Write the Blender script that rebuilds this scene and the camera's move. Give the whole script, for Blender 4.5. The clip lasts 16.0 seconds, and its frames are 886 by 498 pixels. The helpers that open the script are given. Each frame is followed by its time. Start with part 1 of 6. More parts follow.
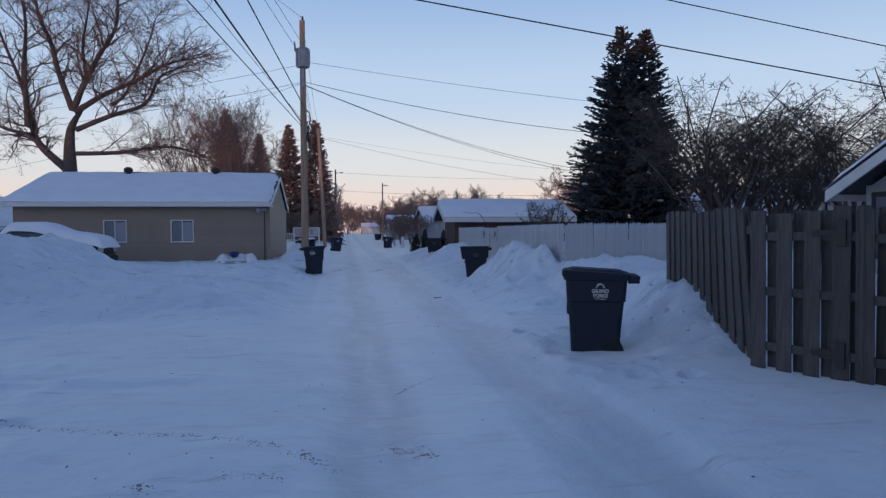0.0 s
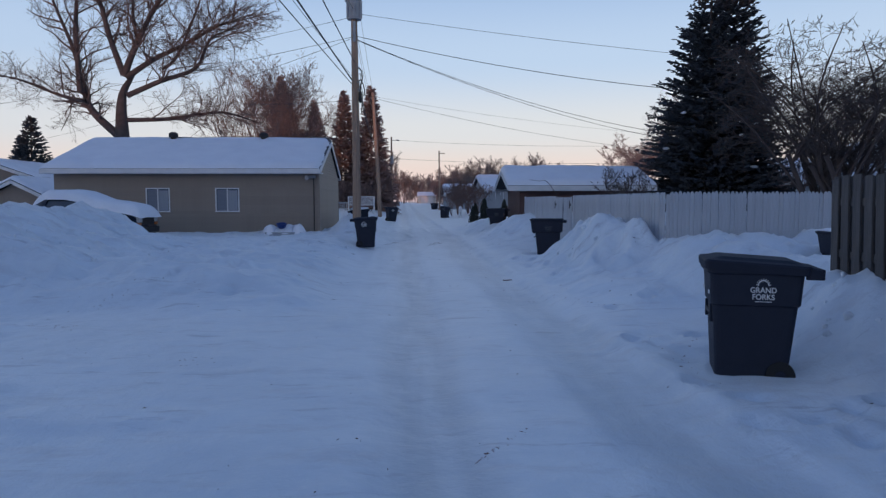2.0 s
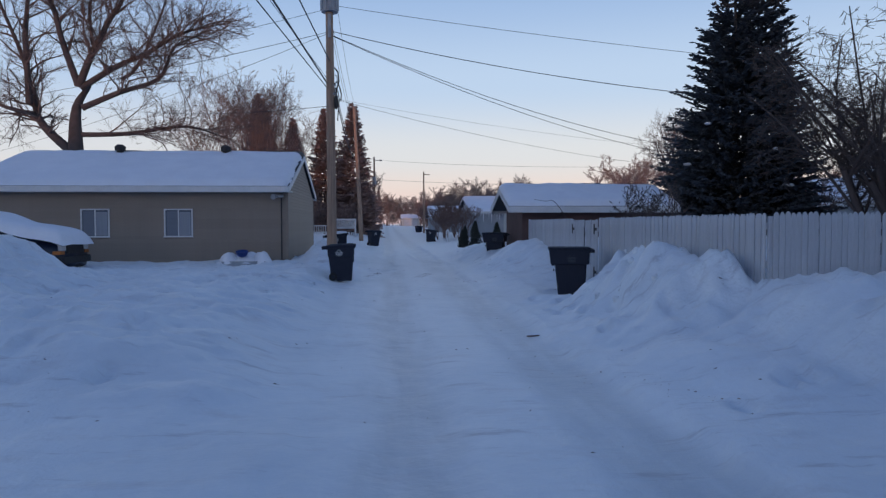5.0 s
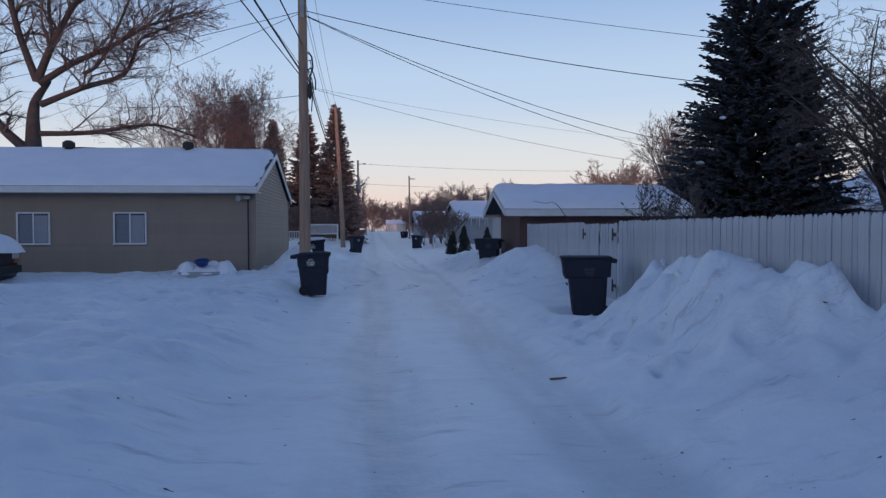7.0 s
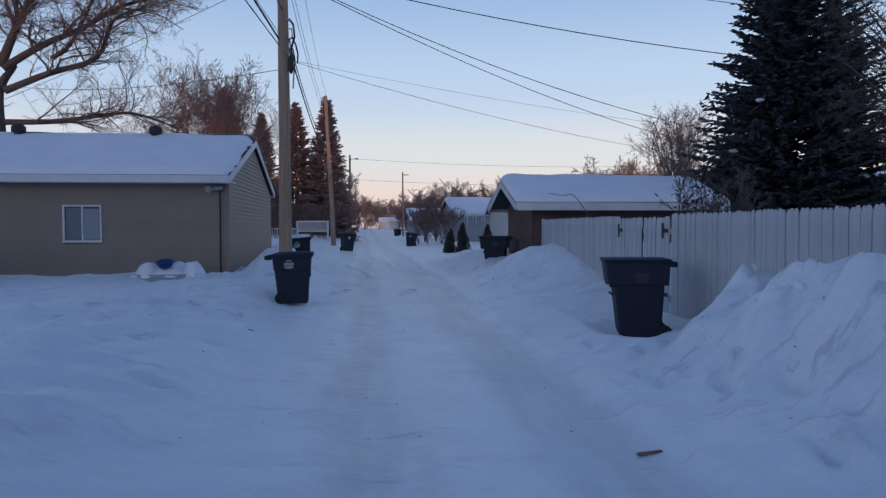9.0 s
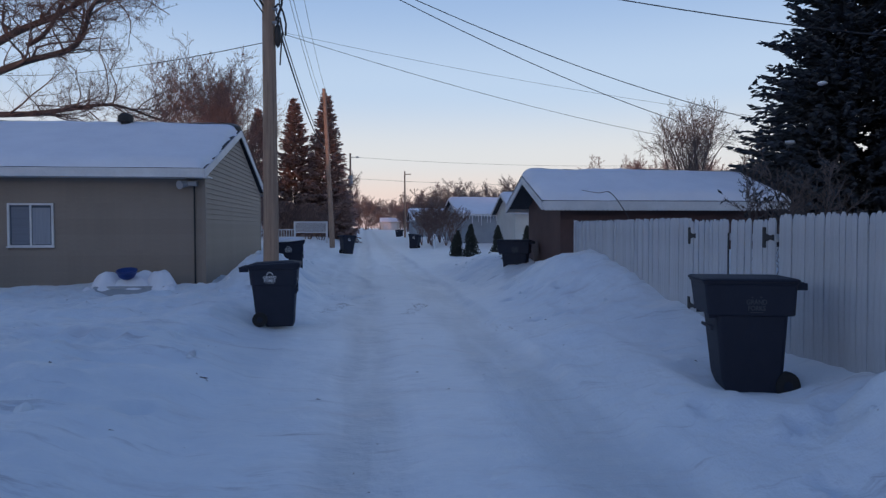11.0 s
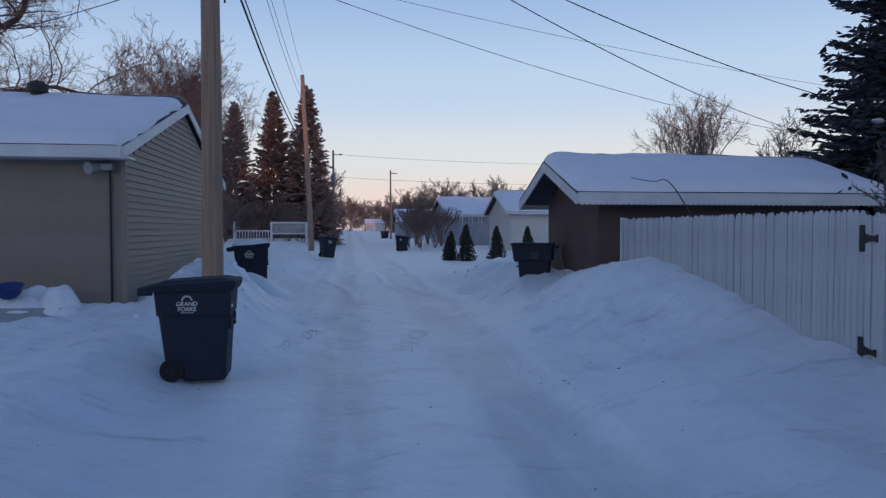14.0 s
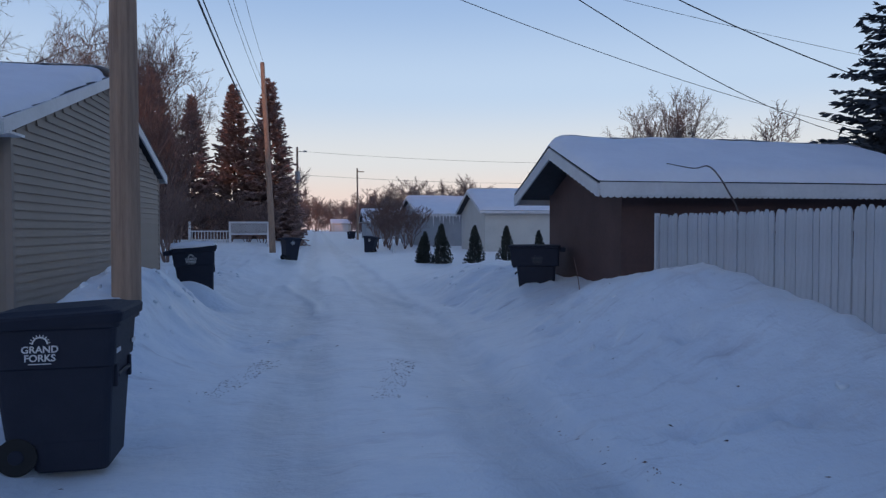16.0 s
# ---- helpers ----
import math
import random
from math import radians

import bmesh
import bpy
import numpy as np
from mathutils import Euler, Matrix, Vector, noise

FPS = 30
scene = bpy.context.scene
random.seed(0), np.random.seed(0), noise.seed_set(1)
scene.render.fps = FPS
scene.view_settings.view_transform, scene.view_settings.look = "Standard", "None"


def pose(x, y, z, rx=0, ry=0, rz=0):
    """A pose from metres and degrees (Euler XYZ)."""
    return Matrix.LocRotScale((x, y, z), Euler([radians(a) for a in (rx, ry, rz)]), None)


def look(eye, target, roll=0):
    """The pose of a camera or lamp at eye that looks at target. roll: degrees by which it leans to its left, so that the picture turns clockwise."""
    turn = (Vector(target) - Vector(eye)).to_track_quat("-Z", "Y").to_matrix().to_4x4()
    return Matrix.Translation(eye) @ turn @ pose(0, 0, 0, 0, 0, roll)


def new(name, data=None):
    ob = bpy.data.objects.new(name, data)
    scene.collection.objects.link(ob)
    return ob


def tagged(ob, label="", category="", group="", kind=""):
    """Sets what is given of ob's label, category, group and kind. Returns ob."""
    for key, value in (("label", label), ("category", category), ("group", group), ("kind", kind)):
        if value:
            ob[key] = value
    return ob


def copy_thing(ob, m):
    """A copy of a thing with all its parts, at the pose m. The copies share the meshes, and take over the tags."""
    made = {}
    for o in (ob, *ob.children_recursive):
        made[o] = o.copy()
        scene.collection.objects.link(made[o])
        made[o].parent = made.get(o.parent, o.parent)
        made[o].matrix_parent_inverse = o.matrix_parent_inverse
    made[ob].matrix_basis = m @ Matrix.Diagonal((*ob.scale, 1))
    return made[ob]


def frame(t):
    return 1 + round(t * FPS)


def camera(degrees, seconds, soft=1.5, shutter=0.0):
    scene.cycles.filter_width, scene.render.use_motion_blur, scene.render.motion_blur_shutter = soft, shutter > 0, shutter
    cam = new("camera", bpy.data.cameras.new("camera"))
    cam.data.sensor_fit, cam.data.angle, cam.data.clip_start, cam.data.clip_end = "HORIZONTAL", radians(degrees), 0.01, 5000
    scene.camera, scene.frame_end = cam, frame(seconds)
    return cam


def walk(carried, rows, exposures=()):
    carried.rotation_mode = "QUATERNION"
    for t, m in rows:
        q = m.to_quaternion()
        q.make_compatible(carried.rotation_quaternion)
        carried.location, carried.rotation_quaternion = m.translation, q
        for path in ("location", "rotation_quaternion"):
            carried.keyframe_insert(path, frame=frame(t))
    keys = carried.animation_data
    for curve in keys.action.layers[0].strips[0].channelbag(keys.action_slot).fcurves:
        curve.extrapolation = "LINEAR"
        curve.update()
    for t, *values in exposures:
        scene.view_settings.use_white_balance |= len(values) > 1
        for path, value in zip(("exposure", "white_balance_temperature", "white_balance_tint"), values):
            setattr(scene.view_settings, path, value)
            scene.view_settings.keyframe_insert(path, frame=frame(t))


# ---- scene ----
cam = camera(66.3, 16.0, 1.35)
METRES, EYE, TILT, LEAN, TURN = 21.0, 1.58, -1.35, 0.0, -8.1
ROWS = [
    (0.0, 0.0, 0.0, 0.0, -0.0, -0.08, 0.3),
    (0.5, -0.0031, 0.0302, 0.0004, 2.79, -2.29, 0.15),
    (1.0, -0.007, 0.0611, 0.0011, 4.57, -2.64, 0.08),
    (1.5, -0.0107, 0.0943, 0.0019, 4.74, -2.71, 0.07),
    (2.0, -0.0149, 0.1232, 0.0038, 4.71, -2.66, 0.01),
    (2.5, -0.0199, 0.1537, 0.0048, 4.75, -2.69, 0.01),
    (3.0, -0.0246, 0.1856, 0.0065, 4.77, -2.72, -0.05),
    (3.5, -0.0293, 0.2168, 0.0073, 4.73, -2.52, 0.01),
    (4.0, -0.0335, 0.2471, 0.0091, 4.32, -1.83, 0.02),
    (6.5, -0.0519, 0.4075, 0.0104, 2.26, -0.3, 0.16),
    (7.0, -0.0532, 0.4357, 0.0116, 2.07, -0.29, 0.15),
    (7.5, -0.0559, 0.4675, 0.0121, 1.77, -0.39, 0.15),
    (8.0, -0.0614, 0.4981, 0.0135, 1.61, -0.42, 0.07),
    (8.5, -0.0654, 0.53, 0.0122, 1.43, -0.48, 0.08),
    (9.0, -0.0694, 0.5623, 0.0124, 1.46, -0.48, 0.11),
    (11.5, -0.0909, 0.7214, 0.0191, 1.55, -0.44, 0.03),
    (12.0, -0.0942, 0.751, 0.018, 1.57, -0.5, 0.09),
    (12.5, -0.0973, 0.781, 0.018, 1.56, -0.5, 0.04),
    (13.0, -0.0986, 0.8116, 0.0188, 1.17, -0.48, 0.11),
    (13.5, -0.1031, 0.8417, 0.0191, 0.98, -0.39, 0.01),
    (14.0, -0.1071, 0.8725, 0.0207, 0.28, -0.31, 0.03),
    (14.5, -0.1119, 0.9035, 0.0224, -0.56, -0.29, 0.05),
    (15.0, -0.1167, 0.9329, 0.0235, -1.26, -0.27, 0.12),
    (15.5, -0.1186, 0.9627, 0.023, -1.89, -0.38, 0.2),
    (16.0, -0.122, 0.9912, 0.0228, -2.55, -0.3, 0.17),
]
walk(cam, [(t, pose(0, 0, EYE, TILT, LEAN, TURN) @ pose(METRES * x, METRES * y, METRES * z, 90 + pitch, roll, yaw)) for t, x, y, z, yaw, pitch, roll in ROWS])
# ---- world and light ----
world = bpy.data.worlds.new("dusk_sky")
scene.world = world
world.use_nodes = True
wn = world.node_tree.nodes
wl = world.node_tree.links
wn.clear()
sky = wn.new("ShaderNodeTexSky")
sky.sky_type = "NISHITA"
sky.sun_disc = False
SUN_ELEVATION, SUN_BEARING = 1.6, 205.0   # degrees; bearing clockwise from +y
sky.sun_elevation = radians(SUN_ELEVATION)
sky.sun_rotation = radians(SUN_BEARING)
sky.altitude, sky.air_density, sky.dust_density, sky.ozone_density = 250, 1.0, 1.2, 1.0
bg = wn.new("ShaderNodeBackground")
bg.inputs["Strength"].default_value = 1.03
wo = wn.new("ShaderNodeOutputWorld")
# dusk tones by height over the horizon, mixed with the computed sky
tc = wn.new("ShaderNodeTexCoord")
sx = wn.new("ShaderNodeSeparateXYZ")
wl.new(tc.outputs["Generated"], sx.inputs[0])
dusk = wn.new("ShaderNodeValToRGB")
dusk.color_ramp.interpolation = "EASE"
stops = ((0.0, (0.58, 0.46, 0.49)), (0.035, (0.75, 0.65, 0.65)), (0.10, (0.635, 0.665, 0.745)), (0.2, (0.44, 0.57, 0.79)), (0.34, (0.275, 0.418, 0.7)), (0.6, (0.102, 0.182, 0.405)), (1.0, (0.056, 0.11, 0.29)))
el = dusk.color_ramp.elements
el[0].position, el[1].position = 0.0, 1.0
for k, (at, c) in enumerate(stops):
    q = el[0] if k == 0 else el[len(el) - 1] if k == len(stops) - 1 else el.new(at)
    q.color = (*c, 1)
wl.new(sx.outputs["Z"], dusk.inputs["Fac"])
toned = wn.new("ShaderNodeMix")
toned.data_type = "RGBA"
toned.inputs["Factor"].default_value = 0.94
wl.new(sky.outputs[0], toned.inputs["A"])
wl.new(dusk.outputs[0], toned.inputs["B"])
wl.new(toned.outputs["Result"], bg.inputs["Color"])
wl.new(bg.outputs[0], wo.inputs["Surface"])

sun_data = bpy.data.lights.new("sun", "SUN")
sun_data.energy = 1.25
sun_data.angle = radians(0.6)
sun_data.color = (1.0, 0.45, 0.25)
sun = new("sun", sun_data)
a, e = radians(SUN_BEARING), radians(SUN_ELEVATION)
sun.matrix_world = look((0, 0, 30), Vector((0, 0, 30)) - Vector((math.sin(a) * math.cos(e), math.cos(a) * math.cos(e), math.sin(e))))

# ---- materials ----
def material(name, color, rough=0.7, second=None, scale=6.0, bump=0.0, bump_scale=60.0, metal=0.0, stretch=(1, 1, 1), spread=0.5, random=0.0, spec=0.5):
    """A surface in two tones mixed at two scales, with fine relief."""
    m = bpy.data.materials.new(name)
    m.use_nodes = True
    n, l = m.node_tree.nodes, m.node_tree.links
    b = n["Principled BSDF"]
    b.inputs["Roughness"].default_value = rough
    b.inputs["Metallic"].default_value = metal
    b.inputs["Specular IOR Level"].default_value = spec
    second = second or tuple(c * 0.75 for c in color)
    co = n.new("ShaderNodeTexCoord")
    mp = n.new("ShaderNodeMapping")
    mp.inputs["Scale"].default_value = stretch
    l.new(co.outputs["Object"], mp.inputs["Vector"])
    big = n.new("ShaderNodeTexNoise")
    big.inputs["Scale"].default_value = scale
    big.inputs["Detail"].default_value = 6
    fine = n.new("ShaderNodeTexNoise")
    fine.inputs["Scale"].default_value = scale * 9
    fine.inputs["Detail"].default_value = 3
    l.new(mp.outputs[0], big.inputs["Vector"])
    l.new(mp.outputs[0], fine.inputs["Vector"])
    add = n.new("ShaderNodeMath")
    add.operation = "MULTIPLY_ADD"
    l.new(fine.outputs["Fac"], add.inputs[0])
    add.inputs[1].default_value = 0.45
    l.new(big.outputs["Fac"], add.inputs[2])
    ramp = n.new("ShaderNodeMapRange")
    ramp.inputs["From Min"].default_value = 0.72 - spread * 0.45
    ramp.inputs["From Max"].default_value = 0.72 + spread * 0.45
    l.new(add.outputs[0], ramp.inputs["Value"])
    mix = n.new("ShaderNodeMix")
    mix.data_type = "RGBA"
    mix.inputs["A"].default_value = (*color, 1)
    mix.inputs["B"].default_value = (*second, 1)
    l.new(ramp.outputs[0], mix.inputs["Factor"])
    out = mix.outputs["Result"]
    if random:
        info = n.new("ShaderNodeObjectInfo")
        hsv = n.new("ShaderNodeHueSaturation")
        rr = n.new("ShaderNodeMapRange")
        rr.inputs["To Min"].default_value = 1 - random
        rr.inputs["To Max"].default_value = 1 + random
        l.new(info.outputs["Random"], rr.inputs["Value"])
        l.new(rr.outputs[0], hsv.inputs["Value"])
        l.new(out, hsv.inputs["Color"])
        out = hsv.outputs[0]
    l.new(out, b.inputs["Base Color"])
    if bump:
        tex = n.new("ShaderNodeTexNoise")
        tex.inputs["Scale"].default_value = bump_scale
        tex.inputs["Detail"].default_value = 5
        l.new(mp.outputs[0], tex.inputs["Vector"])
        bp = n.new("ShaderNodeBump")
        bp.inputs["Strength"].default_value = bump
        bp.inputs["Distance"].default_value = 0.02
        l.new(tex.outputs["Fac"], bp.inputs["Height"])
        l.new(bp.outputs[0], b.inputs["Normal"])
    return m


def ground_snow():
    """Fresh and packed snow; the wheel tracks along the alley are greyer, smoother ice."""
    m = material("ground_snow", (0.76, 0.82, 0.865), 0.55, (0.66, 0.725, 0.78), 0.6, 0.22, 14.0, spec=1.0)
    n, l = m.node_tree.nodes, m.node_tree.links
    b = n["Principled BSDF"]
    base = b.inputs["Base Color"].links[0].from_socket
    co = n.new("ShaderNodeTexCoord")
    wob = n.new("ShaderNodeTexNoise")
    wob.inputs["Scale"].default_value = 0.35
    wob.inputs["Detail"].default_value = 4
    l.new(co.outputs["Object"], wob.inputs["Vector"])
    sep = n.new("ShaderNodeSeparateXYZ")
    l.new(co.outputs["Object"], sep.inputs[0])
    def math_node(op, a, c):
        q = n.new("ShaderNodeMath")
        q.operation = op
        for i, v in enumerate((a, c)):
            if v is None:
                continue
            if isinstance(v, (int, float)):
                q.inputs[i].default_value = v
            else:
                l.new(v, q.inputs[i])
        return q.outputs[0]
    wx = math_node("ADD", sep.outputs["X"], math_node("MULTIPLY", math_node("SUBTRACT", wob.outputs["Fac"], 0.5), 0.7))
    tracks = None
    for xc, w in ((0.22, 0.55), (1.9, 0.64)):
        d = math_node("DIVIDE", math_node("ABSOLUTE", math_node("SUBTRACT", wx, xc), None), w)
        r = n.new("ShaderNodeMapRange")
        r.interpolation_type = "SMOOTHSTEP"
        r.inputs["From Min"].default_value = 1.0
        r.inputs["From Max"].default_value = 0.25
        l.new(d, r.inputs["Value"])
        tracks = r.outputs[0] if tracks is None else math_node("MAXIMUM", tracks, r.outputs[0])
    pat = n.new("ShaderNodeTexNoise")
    pat.inputs["Scale"].default_value = 1.6
    pat.inputs["Detail"].default_value = 6
    st = n.new("ShaderNodeMapping")
    st.inputs["Scale"].default_value = (1.6, 0.25, 1)
    l.new(co.outputs["Object"], st.inputs["Vector"])
    l.new(st.outputs[0], pat.inputs["Vector"])
    pr = n.new("ShaderNodeMapRange")
    pr.inputs["From Min"].default_value = 0.22
    pr.inputs["From Max"].default_value = 0.55
    l.new(pat.outputs["Fac"], pr.inputs["Value"])
    f = math_node("MULTIPLY", tracks, pr.outputs[0])
    mix = n.new("ShaderNodeMix")
    mix.data_type = "RGBA"
    l.new(math_node("MULTIPLY", f, 0.75), mix.inputs["Factor"])
    l.new(base, mix.inputs["A"])
    mix.inputs["B"].default_value = (0.42, 0.48, 0.535, 1)
    # grey scuffs and trodden, dirtier crust beside the lane
    sm = n.new("ShaderNodeMapping")
    sm.inputs["Scale"].default_value = (0.8, 2.2, 1)
    sm.inputs["Rotation"].default_value = (0, 0, 0.35)
    l.new(co.outputs["Object"], sm.inputs["Vector"])
    sn = n.new("ShaderNodeTexNoise")
    sn.inputs["Scale"].default_value = 1.25
    sn.inputs["Detail"].default_value = 9
    sn.inputs["Roughness"].default_value = 0.68
    l.new(sm.outputs[0], sn.inputs["Vector"])
    sr = n.new("ShaderNodeMapRange")
    sr.inputs["From Min"].default_value = 0.54
    sr.inputs["From Max"].default_value = 0.7
    l.new(sn.outputs["Fac"], sr.inputs["Value"])
    scuff = n.new("ShaderNodeMix")
    scuff.data_type = "RGBA"
    l.new(math_node("MULTIPLY", sr.outputs[0], 0.6), scuff.inputs["Factor"])
    l.new(mix.outputs["Result"], scuff.inputs["A"])
    scuff.inputs["B"].default_value = (0.55, 0.56, 0.59, 1)
    # sparse dark smudges drawn out across the apron
    km = n.new("ShaderNodeMapping")
    km.inputs["Scale"].default_value = (0.9, 4.6, 1)
    km.inputs["Rotation"].default_value = (0, 0, -0.18)
    l.new(co.outputs["Object"], km.inputs["Vector"])
    kn = n.new("ShaderNodeTexNoise")
    kn.inputs["Scale"].default_value = 1.0
    kn.inputs["Detail"].default_value = 10
    kn.inputs["Roughness"].default_value = 0.72
    l.new(km.outputs[0], kn.inputs["Vector"])
    kr = n.new("ShaderNodeMapRange")
    kr.inputs["From Min"].default_value = 0.575
    kr.inputs["From Max"].default_value = 0.7
    l.new(kn.outputs["Fac"], kr.inputs["Value"])
    smudge = n.new("ShaderNodeMix")
    smudge.data_type = "RGBA"
    l.new(math_node("MULTIPLY", kr.outputs[0], 0.75), smudge.inputs["Factor"])
    l.new(scuff.outputs["Result"], smudge.inputs["A"])
    smudge.inputs["B"].default_value = (0.33, 0.34, 0.38, 1)
    l.new(smudge.outputs["Result"], b.inputs["Base Color"])
    rg = n.new("ShaderNodeMapRange")
    rg.inputs["To Min"].default_value = 0.44
    rg.inputs["To Max"].default_value = 0.4
    l.new(f, rg.inputs["Value"])
    l.new(rg.outputs[0], b.inputs["Roughness"])
    b.inputs["Sheen Weight"].default_value = 0.5
    b.inputs["Sheen Roughness"].default_value = 0.4
    fine_bump = b.inputs["Normal"].links[0].from_node
    heave = n.new("ShaderNodeTexNoise")
    heave.inputs["Scale"].default_value = 3.2
    heave.inputs["Detail"].default_value = 7
    heave.inputs["Roughness"].default_value = 0.62
    l.new(co.outputs["Object"], heave.inputs["Vector"])
    soft_bump = n.new("ShaderNodeBump")
    soft_bump.inputs["Strength"].default_value = 0.6
    soft_bump.inputs["Distance"].default_value = 0.07
    l.new(heave.outputs["Fac"], soft_bump.inputs["Height"])
    l.new(soft_bump.outputs[0], fine_bump.inputs["Normal"])
    return m


M_GROUND = ground_snow()
M_SNOW = material("roof_snow", (0.87, 0.88, 0.91), 0.75, (0.8, 0.81, 0.85), 1.2, 0.25, 14)
M_TAN = material("tan_siding", (0.268, 0.217, 0.178), 0.6, (0.235, 0.192, 0.158), 1.5, 0.1, 40, random=0.04)
M_TRIM = material("white_trim", (0.72, 0.72, 0.72), 0.55, (0.6, 0.6, 0.6), 2.0)
M_PICKET = material("weathered_white_paint", (0.55, 0.57, 0.6), 0.75, (0.4, 0.415, 0.44), 3.0, 0.3, 40, stretch=(6, 6, 0.8), spread=0.7, random=0.04)
M_GREY_WOOD = material("weathered_grey_wood", (0.115, 0.105, 0.1), 0.85, (0.06, 0.055, 0.055), 4.0, 0.5, 30, stretch=(8, 8, 0.7), random=0.18)
M_POLE = material("pole_wood", (0.43, 0.295, 0.21), 0.85, (0.26, 0.175, 0.125), 3.0, 0.6, 24, stretch=(7, 7, 0.35))
M_BROWN = material("brown_painted_wall", (0.118, 0.066, 0.058), 0.75, (0.085, 0.049, 0.044), 2.0, 0.2, 50)
M_CART = material("black_cart_plastic", (0.018, 0.022, 0.036), 0.6, (0.023, 0.027, 0.042), 5.0, 0.15, 120, spec=0.25)
M_LIDS = material("black_lid_plastic", (0.018, 0.022, 0.036), 0.65, (0.022, 0.026, 0.04), 5.0, 0.15, 120, spec=0.2)
M_MARK = material("white_print", (0.75, 0.75, 0.75), 0.6)
M_FADED = material("faded_print", (0.07, 0.075, 0.09), 0.6)
M_BARK = material("bark", (0.155, 0.122, 0.112), 0.9, (0.095, 0.076, 0.07), 3.0, 0.5, 20)
M_TRUNK = material("old_trunk_bark", (0.085, 0.074, 0.073), 0.95, (0.056, 0.049, 0.048), 3.0, 0.7, 20)
M_DARK_BARK = material("dark_bark", (0.07, 0.052, 0.048), 0.9, (0.1, 0.078, 0.07), 3.0, 0.5, 20)
M_TWIG = material("reddish_twigs", (0.25, 0.165, 0.14), 0.9, (0.13, 0.08, 0.066), 2.0)
# paler than the other twigs: distance haze is put into the colour
M_HAZE_TWIG = material("hazy_far_twigs", (0.27, 0.205, 0.185), 0.9, (0.2, 0.15, 0.135), 2.0)
M_NEEDLE = material("spruce_needles", (0.075, 0.085, 0.1), 0.85, (0.09, 0.1, 0.11), 0.8, spec=0.2)
# sunset light and haze on the far spruces are mixed into this colour
M_NEEDLE_SUNSET = material("sunset_tinted_needles", (0.33, 0.225, 0.2), 0.85, (0.42, 0.28, 0.24), 0.8, spec=0.2)
M_CEDAR = material("cedar_foliage", (0.035, 0.042, 0.036), 0.8, (0.055, 0.06, 0.045), 2.0)
M_METAL = material("galvanised_metal", (0.36, 0.37, 0.39), 0.5, (0.26, 0.27, 0.29), 4.0, metal=0.3)
M_BLACK = material("black_iron", (0.02, 0.02, 0.022), 0.5)
M_WIRE = material("wire_rubber", (0.03, 0.03, 0.034), 0.6)
M_DARK = material("dark_vent", (0.03, 0.028, 0.028), 0.7)
M_GLASS = material("window_glass", (0.1, 0.12, 0.15), 0.12, (0.08, 0.1, 0.125), 1.0, spec=0.6)
M_CURTAIN = material("pale_curtain", (0.32, 0.34, 0.38), 0.9, (0.26, 0.28, 0.32), 3.0, stretch=(8, 8, 0.3))
M_BLIND = material("grey_blind", (0.2, 0.22, 0.26), 0.9, (0.16, 0.175, 0.21), 3.0, stretch=(0.3, 0.3, 30))
M_CAR = material("dark_blue_car_paint", (0.012, 0.02, 0.045), 0.3, (0.01, 0.016, 0.036), 1.0)
M_TYRE = material("tyre_rubber", (0.02, 0.02, 0.02), 0.85)
M_LAMP_GLASS = material("lamp_lens", (0.6, 0.6, 0.6), 0.2)
M_AMBER = material("amber_lens", (0.5, 0.16, 0.03), 0.3)
M_BLUE = material("blue_plastic", (0.015, 0.05, 0.22), 0.45)
M_GREY_WALL = material("pale_grey_siding", (0.36, 0.38, 0.4), 0.7, (0.3, 0.32, 0.34), 1.0)
M_WHITE_WALL = material("cream_siding", (0.62, 0.61, 0.56), 0.7, (0.56, 0.55, 0.5), 1.0)
M_ROOF = material("dark_shingles", (0.06, 0.058, 0.06), 0.9, (0.04, 0.04, 0.042), 6.0)


# ---- mesh tools ----
def part(name, bm, mat, parent=None, label="", smooth=False):
    """Links a bmesh as one mesh object, under a thing or a part where one is given."""
    me = bpy.data.meshes.new(name)
    bm.to_mesh(me)
    bm.free()
    if smooth:
        me.polygons.foreach_set("use_smooth", [True] * len(me.polygons))
    me.materials.append(mat)
    ob = new(name, me)
    if parent is not None:
        ob.parent = parent
    if label:
        tagged(ob, label)
    return ob


def shared(name, me, parent, m=Matrix()):
    """Another object on a mesh that is already there."""
    ob = new(name, me)
    ob.parent = parent
    ob.matrix_basis = m
    return ob


def thing(name, m=Matrix(), label="", category="", group="", kind=""):
    ob = new(name)
    ob.empty_display_size = 0.1
    ob.matrix_basis = m
    return tagged(ob, label, category, group, kind)


def from_lists(name, verts, faces, mat, parent=None, smooth=False):
    me = bpy.data.meshes.new(name)
    me.from_pydata(verts, [], faces)
    if smooth:
        me.polygons.foreach_set("use_smooth", [True] * len(me.polygons))
    me.materials.append(mat)
    ob = new(name, me)
    if parent is not None:
        ob.parent = parent
    return ob


